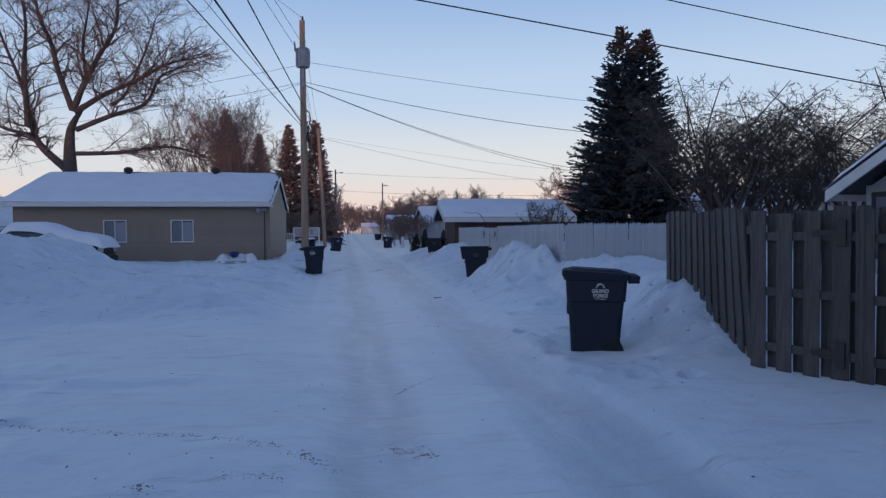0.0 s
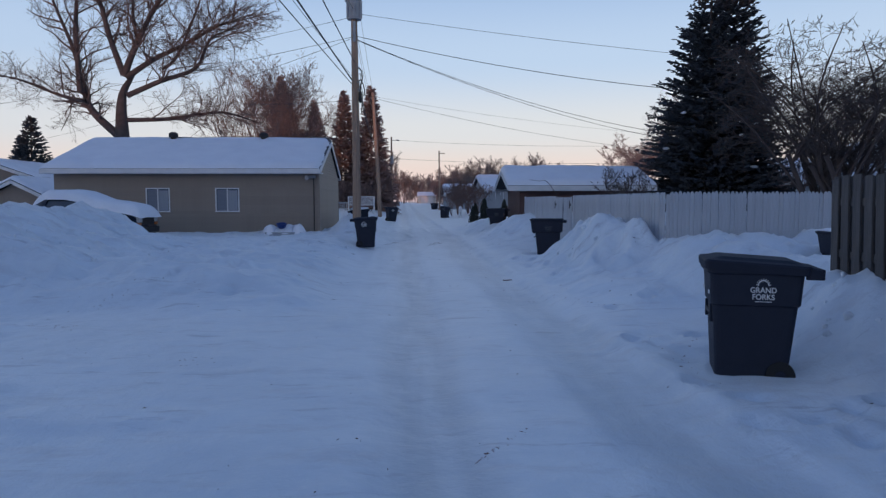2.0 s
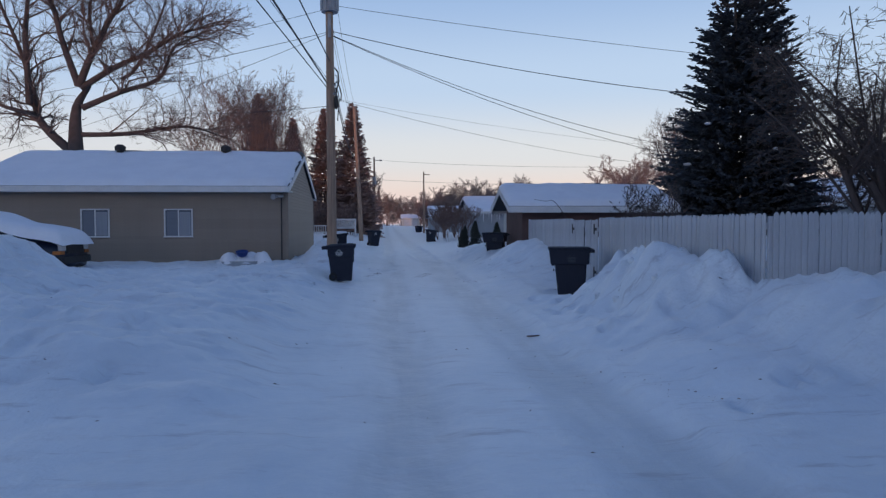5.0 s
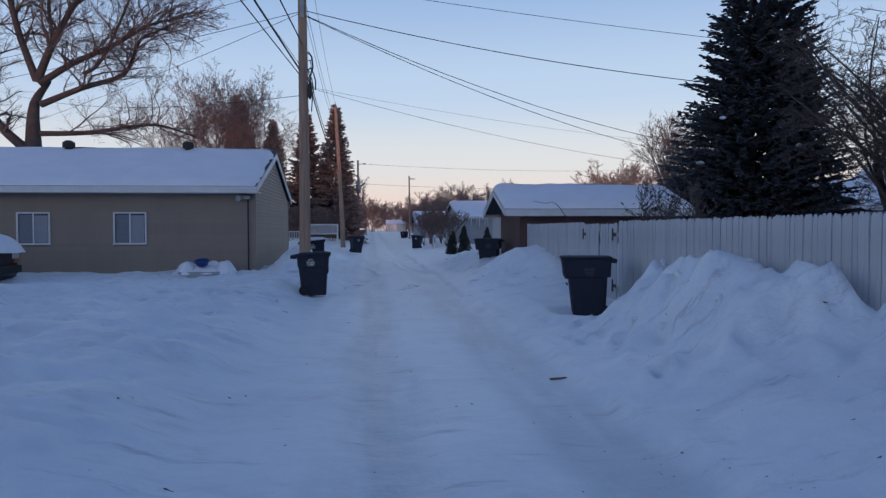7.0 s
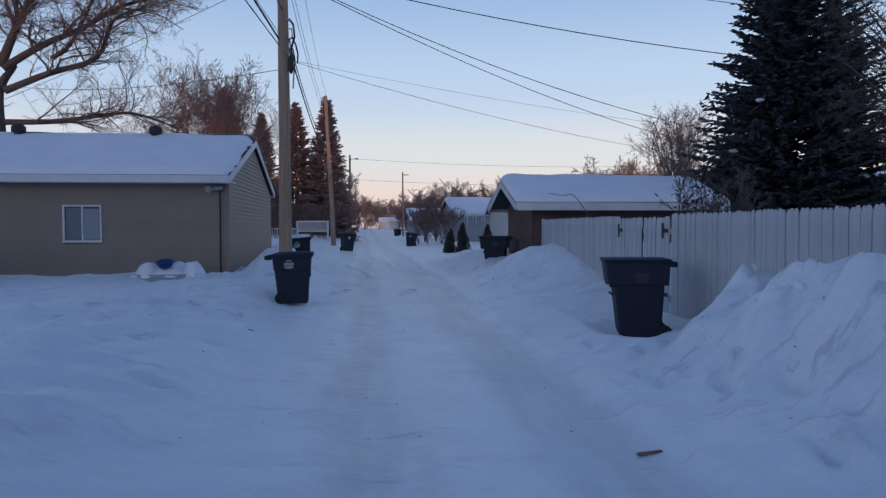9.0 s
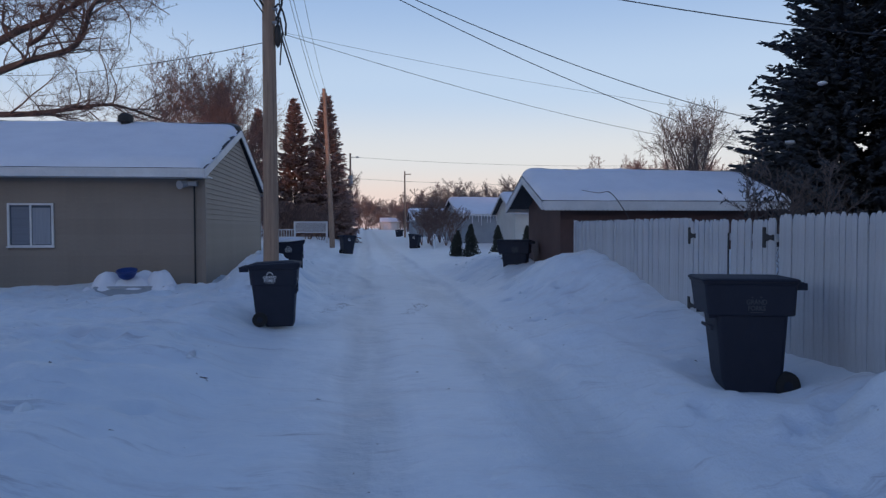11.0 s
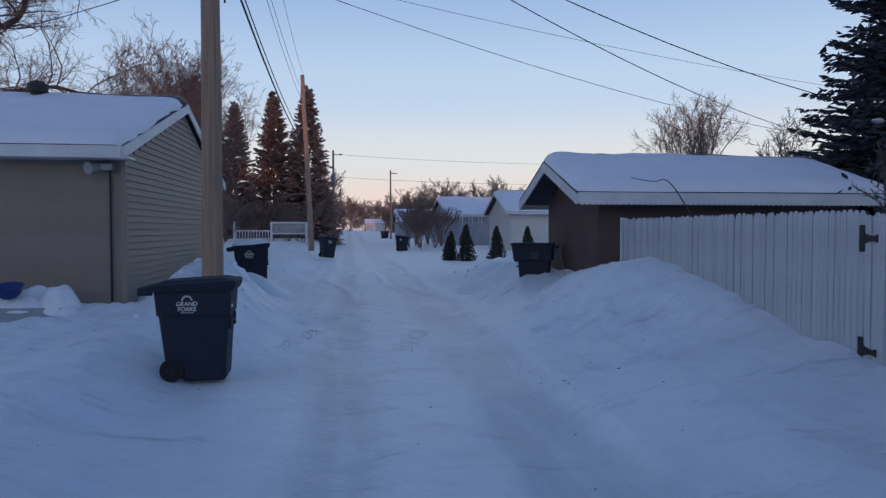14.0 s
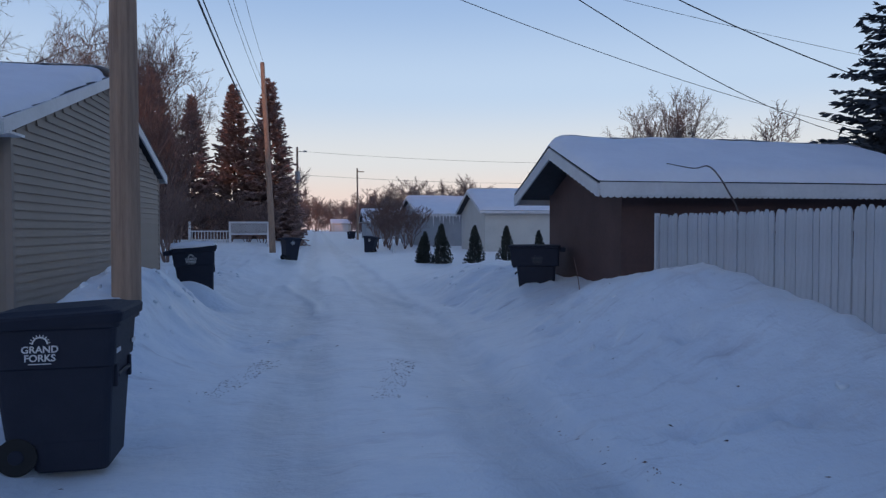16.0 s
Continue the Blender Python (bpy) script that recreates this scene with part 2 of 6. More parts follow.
def add_box(bm, x0, x1, y0, y1, z0, z1, bevel=0.0, m=None):
    vs = [bm.verts.new(p) for p in ((x0, y0, z0), (x1, y0, z0), (x1, y1, z0), (x0, y1, z0), (x0, y0, z1), (x1, y0, z1), (x1, y1, z1), (x0, y1, z1))]
    fs = [bm.faces.new([vs[i] for i in f]) for f in ((3, 2, 1, 0), (4, 5, 6, 7), (0, 1, 5, 4), (1, 2, 6, 5), (2, 3, 7, 6), (3, 0, 4, 7))]
    if m is not None:
        bmesh.ops.transform(bm, matrix=m, verts=vs)
    if bevel:
        es = list({e for f in fs for e in f.edges})
        bmesh.ops.bevel(bm, geom=es, offset=bevel, segments=2, profile=0.6, affect="EDGES")
    return vs


def box(x0, x1, y0, y1, z0, z1, bevel=0.0, m=None):
    bm = bmesh.new()
    add_box(bm, x0, x1, y0, y1, z0, z1, bevel, m)
    return bm


def add_tube(bm, p, q, r0, r1, sides=10, cap=True):
    """A tapered round bar from p to q."""
    p, q = Vector(p), Vector(q)
    turn = (q - p).to_track_quat("Z", "Y").to_matrix()
    rings = []
    for c, r in ((p, r0), (q, r1)):
        rings.append([bm.verts.new(c + turn @ Vector((r * math.cos(2 * math.pi * i / sides), r * math.sin(2 * math.pi * i / sides), 0))) for i in range(sides)])
    for i in range(sides):
        j = (i + 1) % sides
        bm.faces.new((rings[0][i], rings[0][j], rings[1][j], rings[1][i]))
    if cap:
        bm.faces.new(rings[0][::-1])
        bm.faces.new(rings[1])


def tube(p, q, r0, r1, sides=10):
    bm = bmesh.new()
    add_tube(bm, p, q, r0, r1, sides)
    return bm


def prism(outline, y0, y1):
    """An outline in x and z, drawn out along y."""
    bm = bmesh.new()
    a = [bm.verts.new((x, y0, z)) for x, z in outline]
    b = [bm.verts.new((x, y1, z)) for x, z in outline]
    bm.faces.new(a)
    bm.faces.new(b[::-1])
    for i in range(len(a)):
        j = (i + 1) % len(a)
        bm.faces.new((a[j], a[i], b[i], b[j]))
    bmesh.ops.recalc_face_normals(bm, faces=bm.faces)
    return bm


def cable(name, p, q, sag, r=0.012, label="black overhead cable strung between wooden poles", steps=24):
    """A hanging wire from p to q."""
    p, q = Vector(p), Vector(q)
    verts, faces = [], []
    side = (q - p).cross(Vector((0, 0, 1))).normalized()
    for i in range(steps + 1):
        u = i / steps
        c = p.lerp(q, u) - Vector((0, 0, sag * 4 * u * (1 - u)))
        for k in range(5):
            w = 2 * math.pi * k / 5
            verts.append(c + side * (r * math.cos(w)) + Vector((0, 0, r * math.sin(w))))
    for i in range(steps):
        for k in range(5):
            j = (k + 1) % 5
            faces.append((i * 5 + k, i * 5 + j, i * 5 + 5 + j, i * 5 + 5 + k))
    ob = from_lists(name, verts, faces, M_WIRE, smooth=True)
    return tagged(ob, label, "power line", "overhead wires")


# ---- noise on arrays ----
def field(x, y, seed=0):
    """Smooth value noise, about -1 to 1, on arrays of places."""
    xi, yi = np.floor(x).astype(np.int64), np.floor(y).astype(np.int64)
    fx, fy = x - xi, y - yi
    fx, fy = fx * fx * fx * (fx * (fx * 6 - 15) + 10), fy * fy * fy * (fy * (fy * 6 - 15) + 10)
    def at(i, j):
        h = (i * 374761393 + j * 668265263 + seed * 974711) & 0x7FFFFFFF
        h = ((h ^ (h >> 13)) * 1274126177) & 0x7FFFFFFF
        return ((h ^ (h >> 16)) & 0xFFFF) / 32767.5 - 1
    return (at(xi, yi) * (1 - fx) + at(xi + 1, yi) * fx) * (1 - fy) + (at(xi, yi + 1) * (1 - fx) + at(xi + 1, yi + 1) * fx) * fy


def ramp(a, b, v):
    u = np.clip((v - a) / (b - a), 0, 1)
    return u * u * (3 - 2 * u)

# ---- ground ----
steps = random.Random(12)
PRINTS = [(steps.uniform(2.9, 4.0), steps.uniform(12.0, 20.5), steps.uniform(-0.5, 0.5)) for k in range(16)]
PRINTS += [(steps.uniform(-4.5, -1.5), steps.uniform(12.5, 24.0), steps.uniform(-1.5, 1.5)) for k in range(14)]
PRINTS += [(steps.uniform(3.0, 3.9), steps.uniform(23.5, 30.0), steps.uniform(-1.5, 1.5)) for k in range(10)]
PRINTS += [(steps.uniform(2.4, 4.0), steps.uniform(5.5, 10.5), steps.uniform(-1.5, 1.5)) for k in range(18)]


def ground_height(x, y):
    """The snow: packed alley near zero, ploughed banks along both sides, drifts against the fences."""
    wob = 0.22 * field(x * 0.5, y * 0.5, 3) + 0.12 * field(x * 1.3, y * 1.3, 4)
    # left side: open apron up to y = 11.5, then a bank that grows away from the alley
    left = ramp(-0.9 + wob, -2.3 + wob, x) * ramp(11.3, 14.2, y + wob * 2 + 0.12 * x)
    crest = 0.34 + (0.14 * ramp(-2, -3.5, x) + 0.36 * ramp(-5.0, -6.9, x) + 0.55 * ramp(-6.5, -8.6, x)) * ramp(25.5, 18.5, y)
    hl = left * crest
    pile = 1.45 * np.exp(-(np.abs(x + 9.0) / 1.7) ** 2.6 - (np.abs(y - 22.3) / 1.9) ** 2.4) * (1 + 0.14 * field(x * 1.6, y * 1.4, 35) + 0.1 * field(x * 3.7, y * 3.3, 36))
    hl = np.maximum(hl, pile)
    hl = np.maximum(hl, 0.95 * np.exp(-(np.abs(x + 2.05) / 0.85) ** 2.4 - (np.abs(y - 30.6) / 2.3) ** 2.6))
    hl = np.maximum(hl, 0.35 * ramp(-1.2 + wob, -2.6 + wob, x) * ramp(25, 29, y))
    hl = hl + 0.35 * ramp(-1.6, -4.5, x) * ramp(50, 60, y)
    # right side
    right = 0.2 * ramp(2.7 + wob, 3.5 + wob, x) + 0.22 * ramp(3.4, 5.0, x)
    hr = right * ramp(11.0, 13.5, y) * ramp(46, 36, y) + 0.22 * ramp(2.9, 4.1, x) * ramp(29.5, 31.5, y) * ramp(44, 36, y)
    hr = np.maximum(hr, 0.82 * ramp(4.3, 5.7, x + 0.25 * (np.minimum(y, 13) - 10.5)) * ramp(6.6, 10.2, y) * ramp(17, 15, y))
    hr = np.maximum(hr, 0.66 * np.exp(-(np.abs(x - 5.0) / 0.75) ** 2 - (np.abs(y - 9.6) / 1.7) ** 2.5))
    m1 = np.interp(y + 0.28 * field(x * 1.5, y * 0.9, 37) + 0.12 * field(x * 3.7, y * 2.9, 38), (14.0, 15.0, 15.5, 15.9, 16.3, 16.8, 17.1, 17.6, 18.0, 18.5, 18.9, 19.15, 19.4, 20.0, 20.8), (0.0, 0.75, 1.15, 1.0, 0.98, 1.04, 1.2, 1.28, 1.1, 0.92, 0.92, 0.7, 0.35, 0.22, 0.05))
    m1 = m1 * np.exp(-(np.abs(np.minimum(x + 0.16 * field(x * 0.4, y * 1.1, 33), 4.6) - 4.6) / 0.92) ** 2.0) * (1 - 0.3 * ramp(4.65, 5.0, x))
    m2 = np.interp(y + 0.3 * field(x * 1.3, y * 0.8, 39) + 0.12 * field(x * 3.5, y * 2.7, 40), (23.6, 24.1, 24.7, 25.2, 25.9, 26.5, 27.0, 27.5, 28.3, 29.2, 30.2, 31.5, 34.0), (0.0, 0.22, 0.42, 0.56, 0.64, 0.8, 0.92, 1.06, 1.1, 0.98, 0.74, 0.45, 0.0))
    m2 = m2 * np.exp(-(np.abs(np.minimum(x + 0.2 * field(x * 0.3, y * 0.7, 34), 4.75) - 4.75) / 1.35) ** 2.2)
    dip = 1 - 0.7 * np.exp(-((x - 4.4) / 1.2) ** 4 - ((y - 21.3) / 2.1) ** 4)
    hr = np.maximum(np.maximum(hr * dip, m1), m2)
    hr = hr + 0.1 * ramp(2.8, 3.8, x) * ramp(33, 36, y) * ramp(46, 38, y)
    h = np.maximum(hl, hr)
    bank = np.clip(h / 0.45, 0, 1)
    lumps = 0.09 * field(x * 1.7, y * 1.9, 5) + 0.1 * (0.5 - np.abs(field(x * 3.1, y * 3.3, 6))) + 0.03 * field(x * 8, y * 9, 7)
    near = ramp(90, 40, y)
    h = h + bank * lumps * near * (1 - 0.5 * ramp(21, 23, y) * ramp(2, 3, x)) * (1 + 0.9 * ramp(0.45, 1.0, h) * ramp(22.5, 20.5, y))
    # trodden snow: prints and kicked-up ridges beside the lane
    trod = ramp(0.05, 0.5, field(x * 0.45, y * 0.45, 21)) * ramp(2.6, 3.0, x) * ramp(5.0, 4.4, x) + 0.5 * ramp(0.2, 0.6, field(x * 0.3, y * 0.3, 22)) * ramp(-0.7, -1.4, x)
    trod = trod + 1.2 * np.exp(-((x - 4.5) / 0.5) ** 2 - ((y - 8.6) / 1.3) ** 2) + 0.8 * ramp(2.6, 3.1, x) * ramp(14.5, 16, y) * ramp(21, 19.5, y)
    trod = trod + 0.9 * np.exp(-((x + 2.9) / 1.3) ** 2 - ((y - 22.3) / 1.3) ** 2)
    trod = trod + np.exp(-((x - 3.0) / 0.9) ** 2 - ((y - 9.3) / 1.2) ** 2)
    h = h + trod * near * (0.035 * (0.35 - np.abs(field(x * 3.6, y * 3.2, 23))) + 0.02 * field(x * 6.5, y * 6, 24))
    # wind crusts on the open apron
    h = h + 0.016 * near * (0.4 - np.abs(field(x * 0.7 + 0.3 * y, y * 2.1 - 0.35 * x, 25))) * ramp(12.5, 10, y)
    crust = ramp(0.42, 0.56, field(x * 0.9 + 0.15 * y, y * 3.6, 26)) * ramp(0.0, 0.35, field(x * 0.35, y * 0.4, 27))
    h = h + 0.034 * crust * near * ramp(-0.6, -1.2, x) * ramp(16, 12, y)
    for px, py, pa in PRINTS:
        du = (x - px) * math.cos(pa) + (y - py) * math.sin(pa)
        dv = (y - py) * math.cos(pa) - (x - px) * math.sin(pa)
        r2 = (du / 0.085) ** 2 + (dv / 0.16) ** 2
        h = h - 0.075 * np.exp(-r2 ** 1.5) + 0.02 * np.exp(-(np.sqrt(r2) - 1.7) ** 2 * 4)
    edge = 0.12 * field(x * 0.05, y * 0.5, 28) + 0.05 * field(x * 0.3, y * 2.4, 29)
    h = h + near * (0.07 * ramp(2.36, 2.5, x + edge) + 0.03 * ramp(-0.62, -0.74, x + edge) * ramp(8, 12, y))
    # hollow round the first cart
    h = h - 0.14 * np.exp(-((x - 3.3) / 0.6) ** 4 - ((y - 8.65) / 0.7) ** 4)
    h = h - 0.06 * np.exp(-((x + 1.2) / 0.5) ** 4 - ((y - 25.6) / 0.55) ** 4)
    h = h - ramp(0.0, 0.15, h) * np.minimum(np.maximum(h, 0), 0.25) * np.exp(-((x - 4.05) / 0.62) ** 4 - ((y - 20.95) / 0.65) ** 4)
    # old ruts that cross the lane further on
    for x0, y0, x1, y1 in ((1.75, 35.0, 0.9, 45.0), (0.55, 33.0, -0.4, 41.0), (2.6, 31.0, 1.9, 39.0), (-0.75, 29.9, 0.4, 31.6)):
        v = np.clip((y - y0) / (y1 - y0), 0, 1)
        d = x - (x0 + (x1 - x0) * v + 0.12 * np.sin(y * 0.9 + x0))
        h = h + ramp(0, 0.12, v) * ramp(1, 0.85, v) * (0.05 * np.exp(-(d / 0.13) ** 2) - 0.045 * np.exp(-((d + 0.24) / 0.14) ** 2))
    h = h - 0.17 * np.exp(-((x + 4.6) / 0.85) ** 4 - ((y - 28.7) / 0.75) ** 4)
    h = h - 0.7 * np.exp(-((x - 6.9) / 0.9) ** 4 - ((y - 12.2) / 1.0) ** 4)
    h = np.maximum(h, 0.62 * np.exp(-((x + 1.95) / 0.75) ** 2 - ((y - 34.3) / 0.7) ** 2))
    # packed lane with two shallow wheel tracks
    lane = ramp(-1.0, -0.6, x) * ramp(3.3, 2.7, x)
    w2 = 0.14 * field(x * 0.02, y * 0.22, 8)
    h = h - 0.05 * lane * (np.exp(-(np.abs(x - 0.22 + w2) / 0.36) ** 4) + np.exp(-(np.abs(x - 1.9 + w2) / 0.42) ** 4))
    h = h + (0.014 * field(x * 1.1, y * 0.8, 9) + 0.011 * field(x * 4, y * 2.2, 10) + 0.004 * field(x * 11, y * 8, 11)) * near
    # the far end of the alley lies higher
    return h + 0.9 * ramp(60, 240, y)


def spaced(fine0, fine1, step, far0, far1, grow=1.09):
    mid = list(np.arange(fine0, fine1, step))
    up, s, v = [], step, mid[-1]
    while v < far1:
        s *= grow
        v += s
        up.append(v)
    dn, s, v = [], step, mid[0]
    while v > far0:
        s *= grow
        v -= s
        dn.append(v)
    return np.array(dn[::-1] + mid + up)


gx = spaced(-6.5, 5.6, 0.075, -1500, 1500, 1.07)
gy = spaced(1.5, 34.0, 0.08, -1200, 3000, 1.05)
GX, GY = np.meshgrid(gx, gy)
GZ = ground_height(GX, GY)
gme = bpy.data.meshes.new("ground")
nx, ny = len(gx), len(gy)
idx = np.arange(nx * ny).reshape(ny, nx)
quads = np.stack([idx[:-1, :-1], idx[:-1, 1:], idx[1:, 1:], idx[1:, :-1]], -1).reshape(-1, 4)
gme.vertices.add(nx * ny)
gme.vertices.foreach_set("co", np.stack([GX, GY, GZ], -1).ravel())
gme.loops.add(quads.size)
gme.loops.foreach_set("vertex_index", quads.ravel())
gme.polygons.add(len(quads))
gme.polygons.foreach_set("loop_start", np.arange(0, quads.size, 4))
gme.polygons.foreach_set("use_smooth", np.ones(len(quads), dtype=bool))
gme.update(calc_edges=True)
gme.materials.append(M_GROUND)
tagged(new("ground", gme), "packed and drifted snow over the alley and yards", "snow", kind="structure")


def gz(x, y):
    return float(ground_height(np.array([float(x)]), np.array([float(y)]))[0])

# ---- buildings ----
def snow_slab(bm, x0, x1, y_ridge, z_ridge, y_eave, z_eave, thick, nu=90, nv=22, seed=0, over=0.03, inset=0.0):
    """Snow on one slope of a roof whose ridge runs along x."""
    us, vs = np.linspace(0, 1, nu), np.linspace(0, 1, nv)
    U, V = np.meshgrid(us, vs)
    X = x0 - over + (x1 - x0 + 2 * over) * U
    Y = y_ridge + (y_eave - y_ridge) * V * (1 + over / max(0.1, abs(y_eave - y_ridge)))
    Z = z_ridge + (z_eave - z_ridge) * V
    d = np.minimum(np.minimum(U, 1 - U) * (x1 - x0), (1 - V) * math.hypot(y_eave - y_ridge, z_eave - z_ridge))
    if inset:
        e = (1 - U) * (x1 - x0)
        d = np.minimum(d, np.maximum(e - inset * (1 + 0.7 * field(Y * 2.2, X * 0.1, seed + 3) + 0.4 * field(Y * 6, X * 0.1, seed + 4)), -0.012))
    t = thick * (1 - np.exp(-((d + 0.012) / 0.09) ** 0.9)) * (1 + 0.16 * field(X * 0.9, Y * 0.9, seed) + 0.06 * field(X * 4, Y * 4, seed + 1))
    if inset:
        t = np.where(d < -0.011, -0.05, t)
    top = [[bm.verts.new((X[j, i], Y[j, i], Z[j, i] + t[j, i])) for i in range(nu)] for j in range(nv)]
    for j in range(nv - 1):
        for i in range(nu - 1):
            q = (top[j][i], top[j][i + 1], top[j + 1][i + 1], top[j + 1][i])
            bm.faces.new(q if y_eave > y_ridge else q[::-1])


def roof_parts(house, x0, x1, y0, y1, z_eave, z_peak, thick=0.14, board=0.16, snow=0.2, trim=None, roof=None, scallop=False, nu=90, inset=0.0):
    """A gable roof with its ridge along x: two slopes, eave boards, rake boards and a blanket of snow. Extents are those of the overhang."""
    trim, roof = trim or M_TRIM, roof or M_ROOF
    ym = (y0 + y1) / 2
    for ye in (y0, y1):
        bm = bmesh.new()
        s = 1 if ye > ym else -1
        pts = [(ym, z_peak), (ye, z_eave), (ye, z_eave - 0.05), (ym, z_peak - 0.07)]
        a = [bm.verts.new((x0 + 0.02, y, z)) for y, z in pts]
        b = [bm.verts.new((x1 - 0.02, y, z)) for y, z in pts]
        bm.faces.new(a), bm.faces.new(b[::-1])
        for i in range(4):
            j = (i + 1) % 4
            bm.faces.new((a[j], a[i], b[i], b[j]))
        bmesh.ops.recalc_face_normals(bm, faces=bm.faces)
        part("roof_slope", bm, roof, house)
        part("eave_board", box(x0, x1, min(ye, ye + s * 0.025), max(ye, ye + s * 0.025), z_eave - board, z_eave + 0.03, 0.004), trim, house, "white painted eave board")
        bm = bmesh.new()
        snow_slab(bm, x0, x1, ym, z_peak + 0.01, ye, z_eave + 0.015, snow, nu=nu, seed=int(abs(x0 * 7 + ye)) % 50, inset=inset if ye < ym else 0.0)
        part("roof_snow", bm, M_SNOW, house, "thick smooth snow on the roof", smooth=True)
    for xe, o in ((x0, -1), (x1, 1)):
        for ye in (y0, y1):
            bm = bmesh.new()
            drop = board * 1.1
            n = 26 if scallop else 2
            top, low = [], []
            for i in range(n + 1):
                u = i / n
                y, z = ym + (ye - ym) * u, z_peak + (z_eave - z_peak) * u
                top.append((y, z + 0.005))
                low.append((y, z - drop - (0.02 if scallop and i % 2 else 0)))
            ring = top + low[::-1]
            a = [bm.verts.new((xe, y, z)) for y, z in ring]
            b = [bm.verts.new((xe + o * 0.03, y, z)) for y, z in ring]
            m = len(ring)
            for i in range(n):
                for r in (a, b):
                    bm.faces.new((r[i], r[i + 1], r[m - 2 - i], r[m - 1 - i]))
            for i in range(m):
                j = (i + 1) % m
                bm.faces.new((a[i], a[j], b[j], b[i]))
            bmesh.ops.recalc_face_normals(bm, faces=bm.faces)
            part("rake_board", bm, trim, house, "white painted rake board")


def gable_walls(house, x0, x1, y0, y1, z0, z_wall, z_peak, mat):
    """Four plain walls with thickness; the ends rise to the gables."""
    ym, t = (y0 + y1) / 2, 0.12
    part("wall", box(x0, x1, y0, y0 + t, z0, z_wall), mat, house)
    part("wall", box(x0, x1, y1 - t, y1, z0, z_wall), mat, house)
    for xa, xb in ((x0, x0 + t), (x1 - t, x1)):
        bm = bmesh.new()
        pts = [(y0 + t, z0), (y1 - t, z0), (y1 - t, z_wall), (ym, z_peak), (y0 + t, z_wall)]
        a = [bm.verts.new((xa, y, z)) for y, z in pts]
        b = [bm.verts.new((xb, y, z)) for y, z in pts]
        bm.faces.new(a), bm.faces.new(b[::-1])
        for i in range(5):
            j = (i + 1) % 5
            bm.faces.new((a[j], a[i], b[i], b[j]))
        bmesh.ops.recalc_face_normals(bm, faces=bm.faces)
        part("gable_wall", bm, mat, house)


def window(house, x0, x1, z0, z1, y):
    """A two-sash sliding window in a wall that faces -y."""
    w = part("window", box(x0 + 0.03, x1 - 0.03, y - 0.012, y + 0.01, z0 + 0.03, z1 - 0.03), M_GLASS, house, "white framed sliding window")
    f = 0.045
    for a, b, c, d in ((x0, x1, z1 - f, z1), (x0, x1, z0, z0 + f), (x0, x0 + f, z0 + f, z1 - f), (x1 - f, x1, z0 + f, z1 - f)):
        part("window_frame", box(a, b, y - 0.05, y + 0.005, c, d, 0.004), M_TRIM, w)
    xm = (x0 + x1) / 2
    part("mullion", box(xm - 0.02, xm + 0.02, y - 0.035, y - 0.0125, z0 + f, z1 - f, 0.003), M_TRIM, w)
    part("sill", box(x0 - 0.02, x1 + 0.02, y - 0.07, y - 0.051, z0 - 0.012, z0 + 0.02, 0.003), M_TRIM, w)
    part("blind", box(x0 + f + 0.03, xm - 0.03, y - 0.016, y - 0.0125, z0 + 0.06, z1 - 0.08), M_BLIND, w)
    part("curtain", box(xm + 0.03, x1 - f - 0.03, y - 0.016, y - 0.0125, z0 + 0.06, z1 - 0.1), M_CURTAIN, w)
    return w


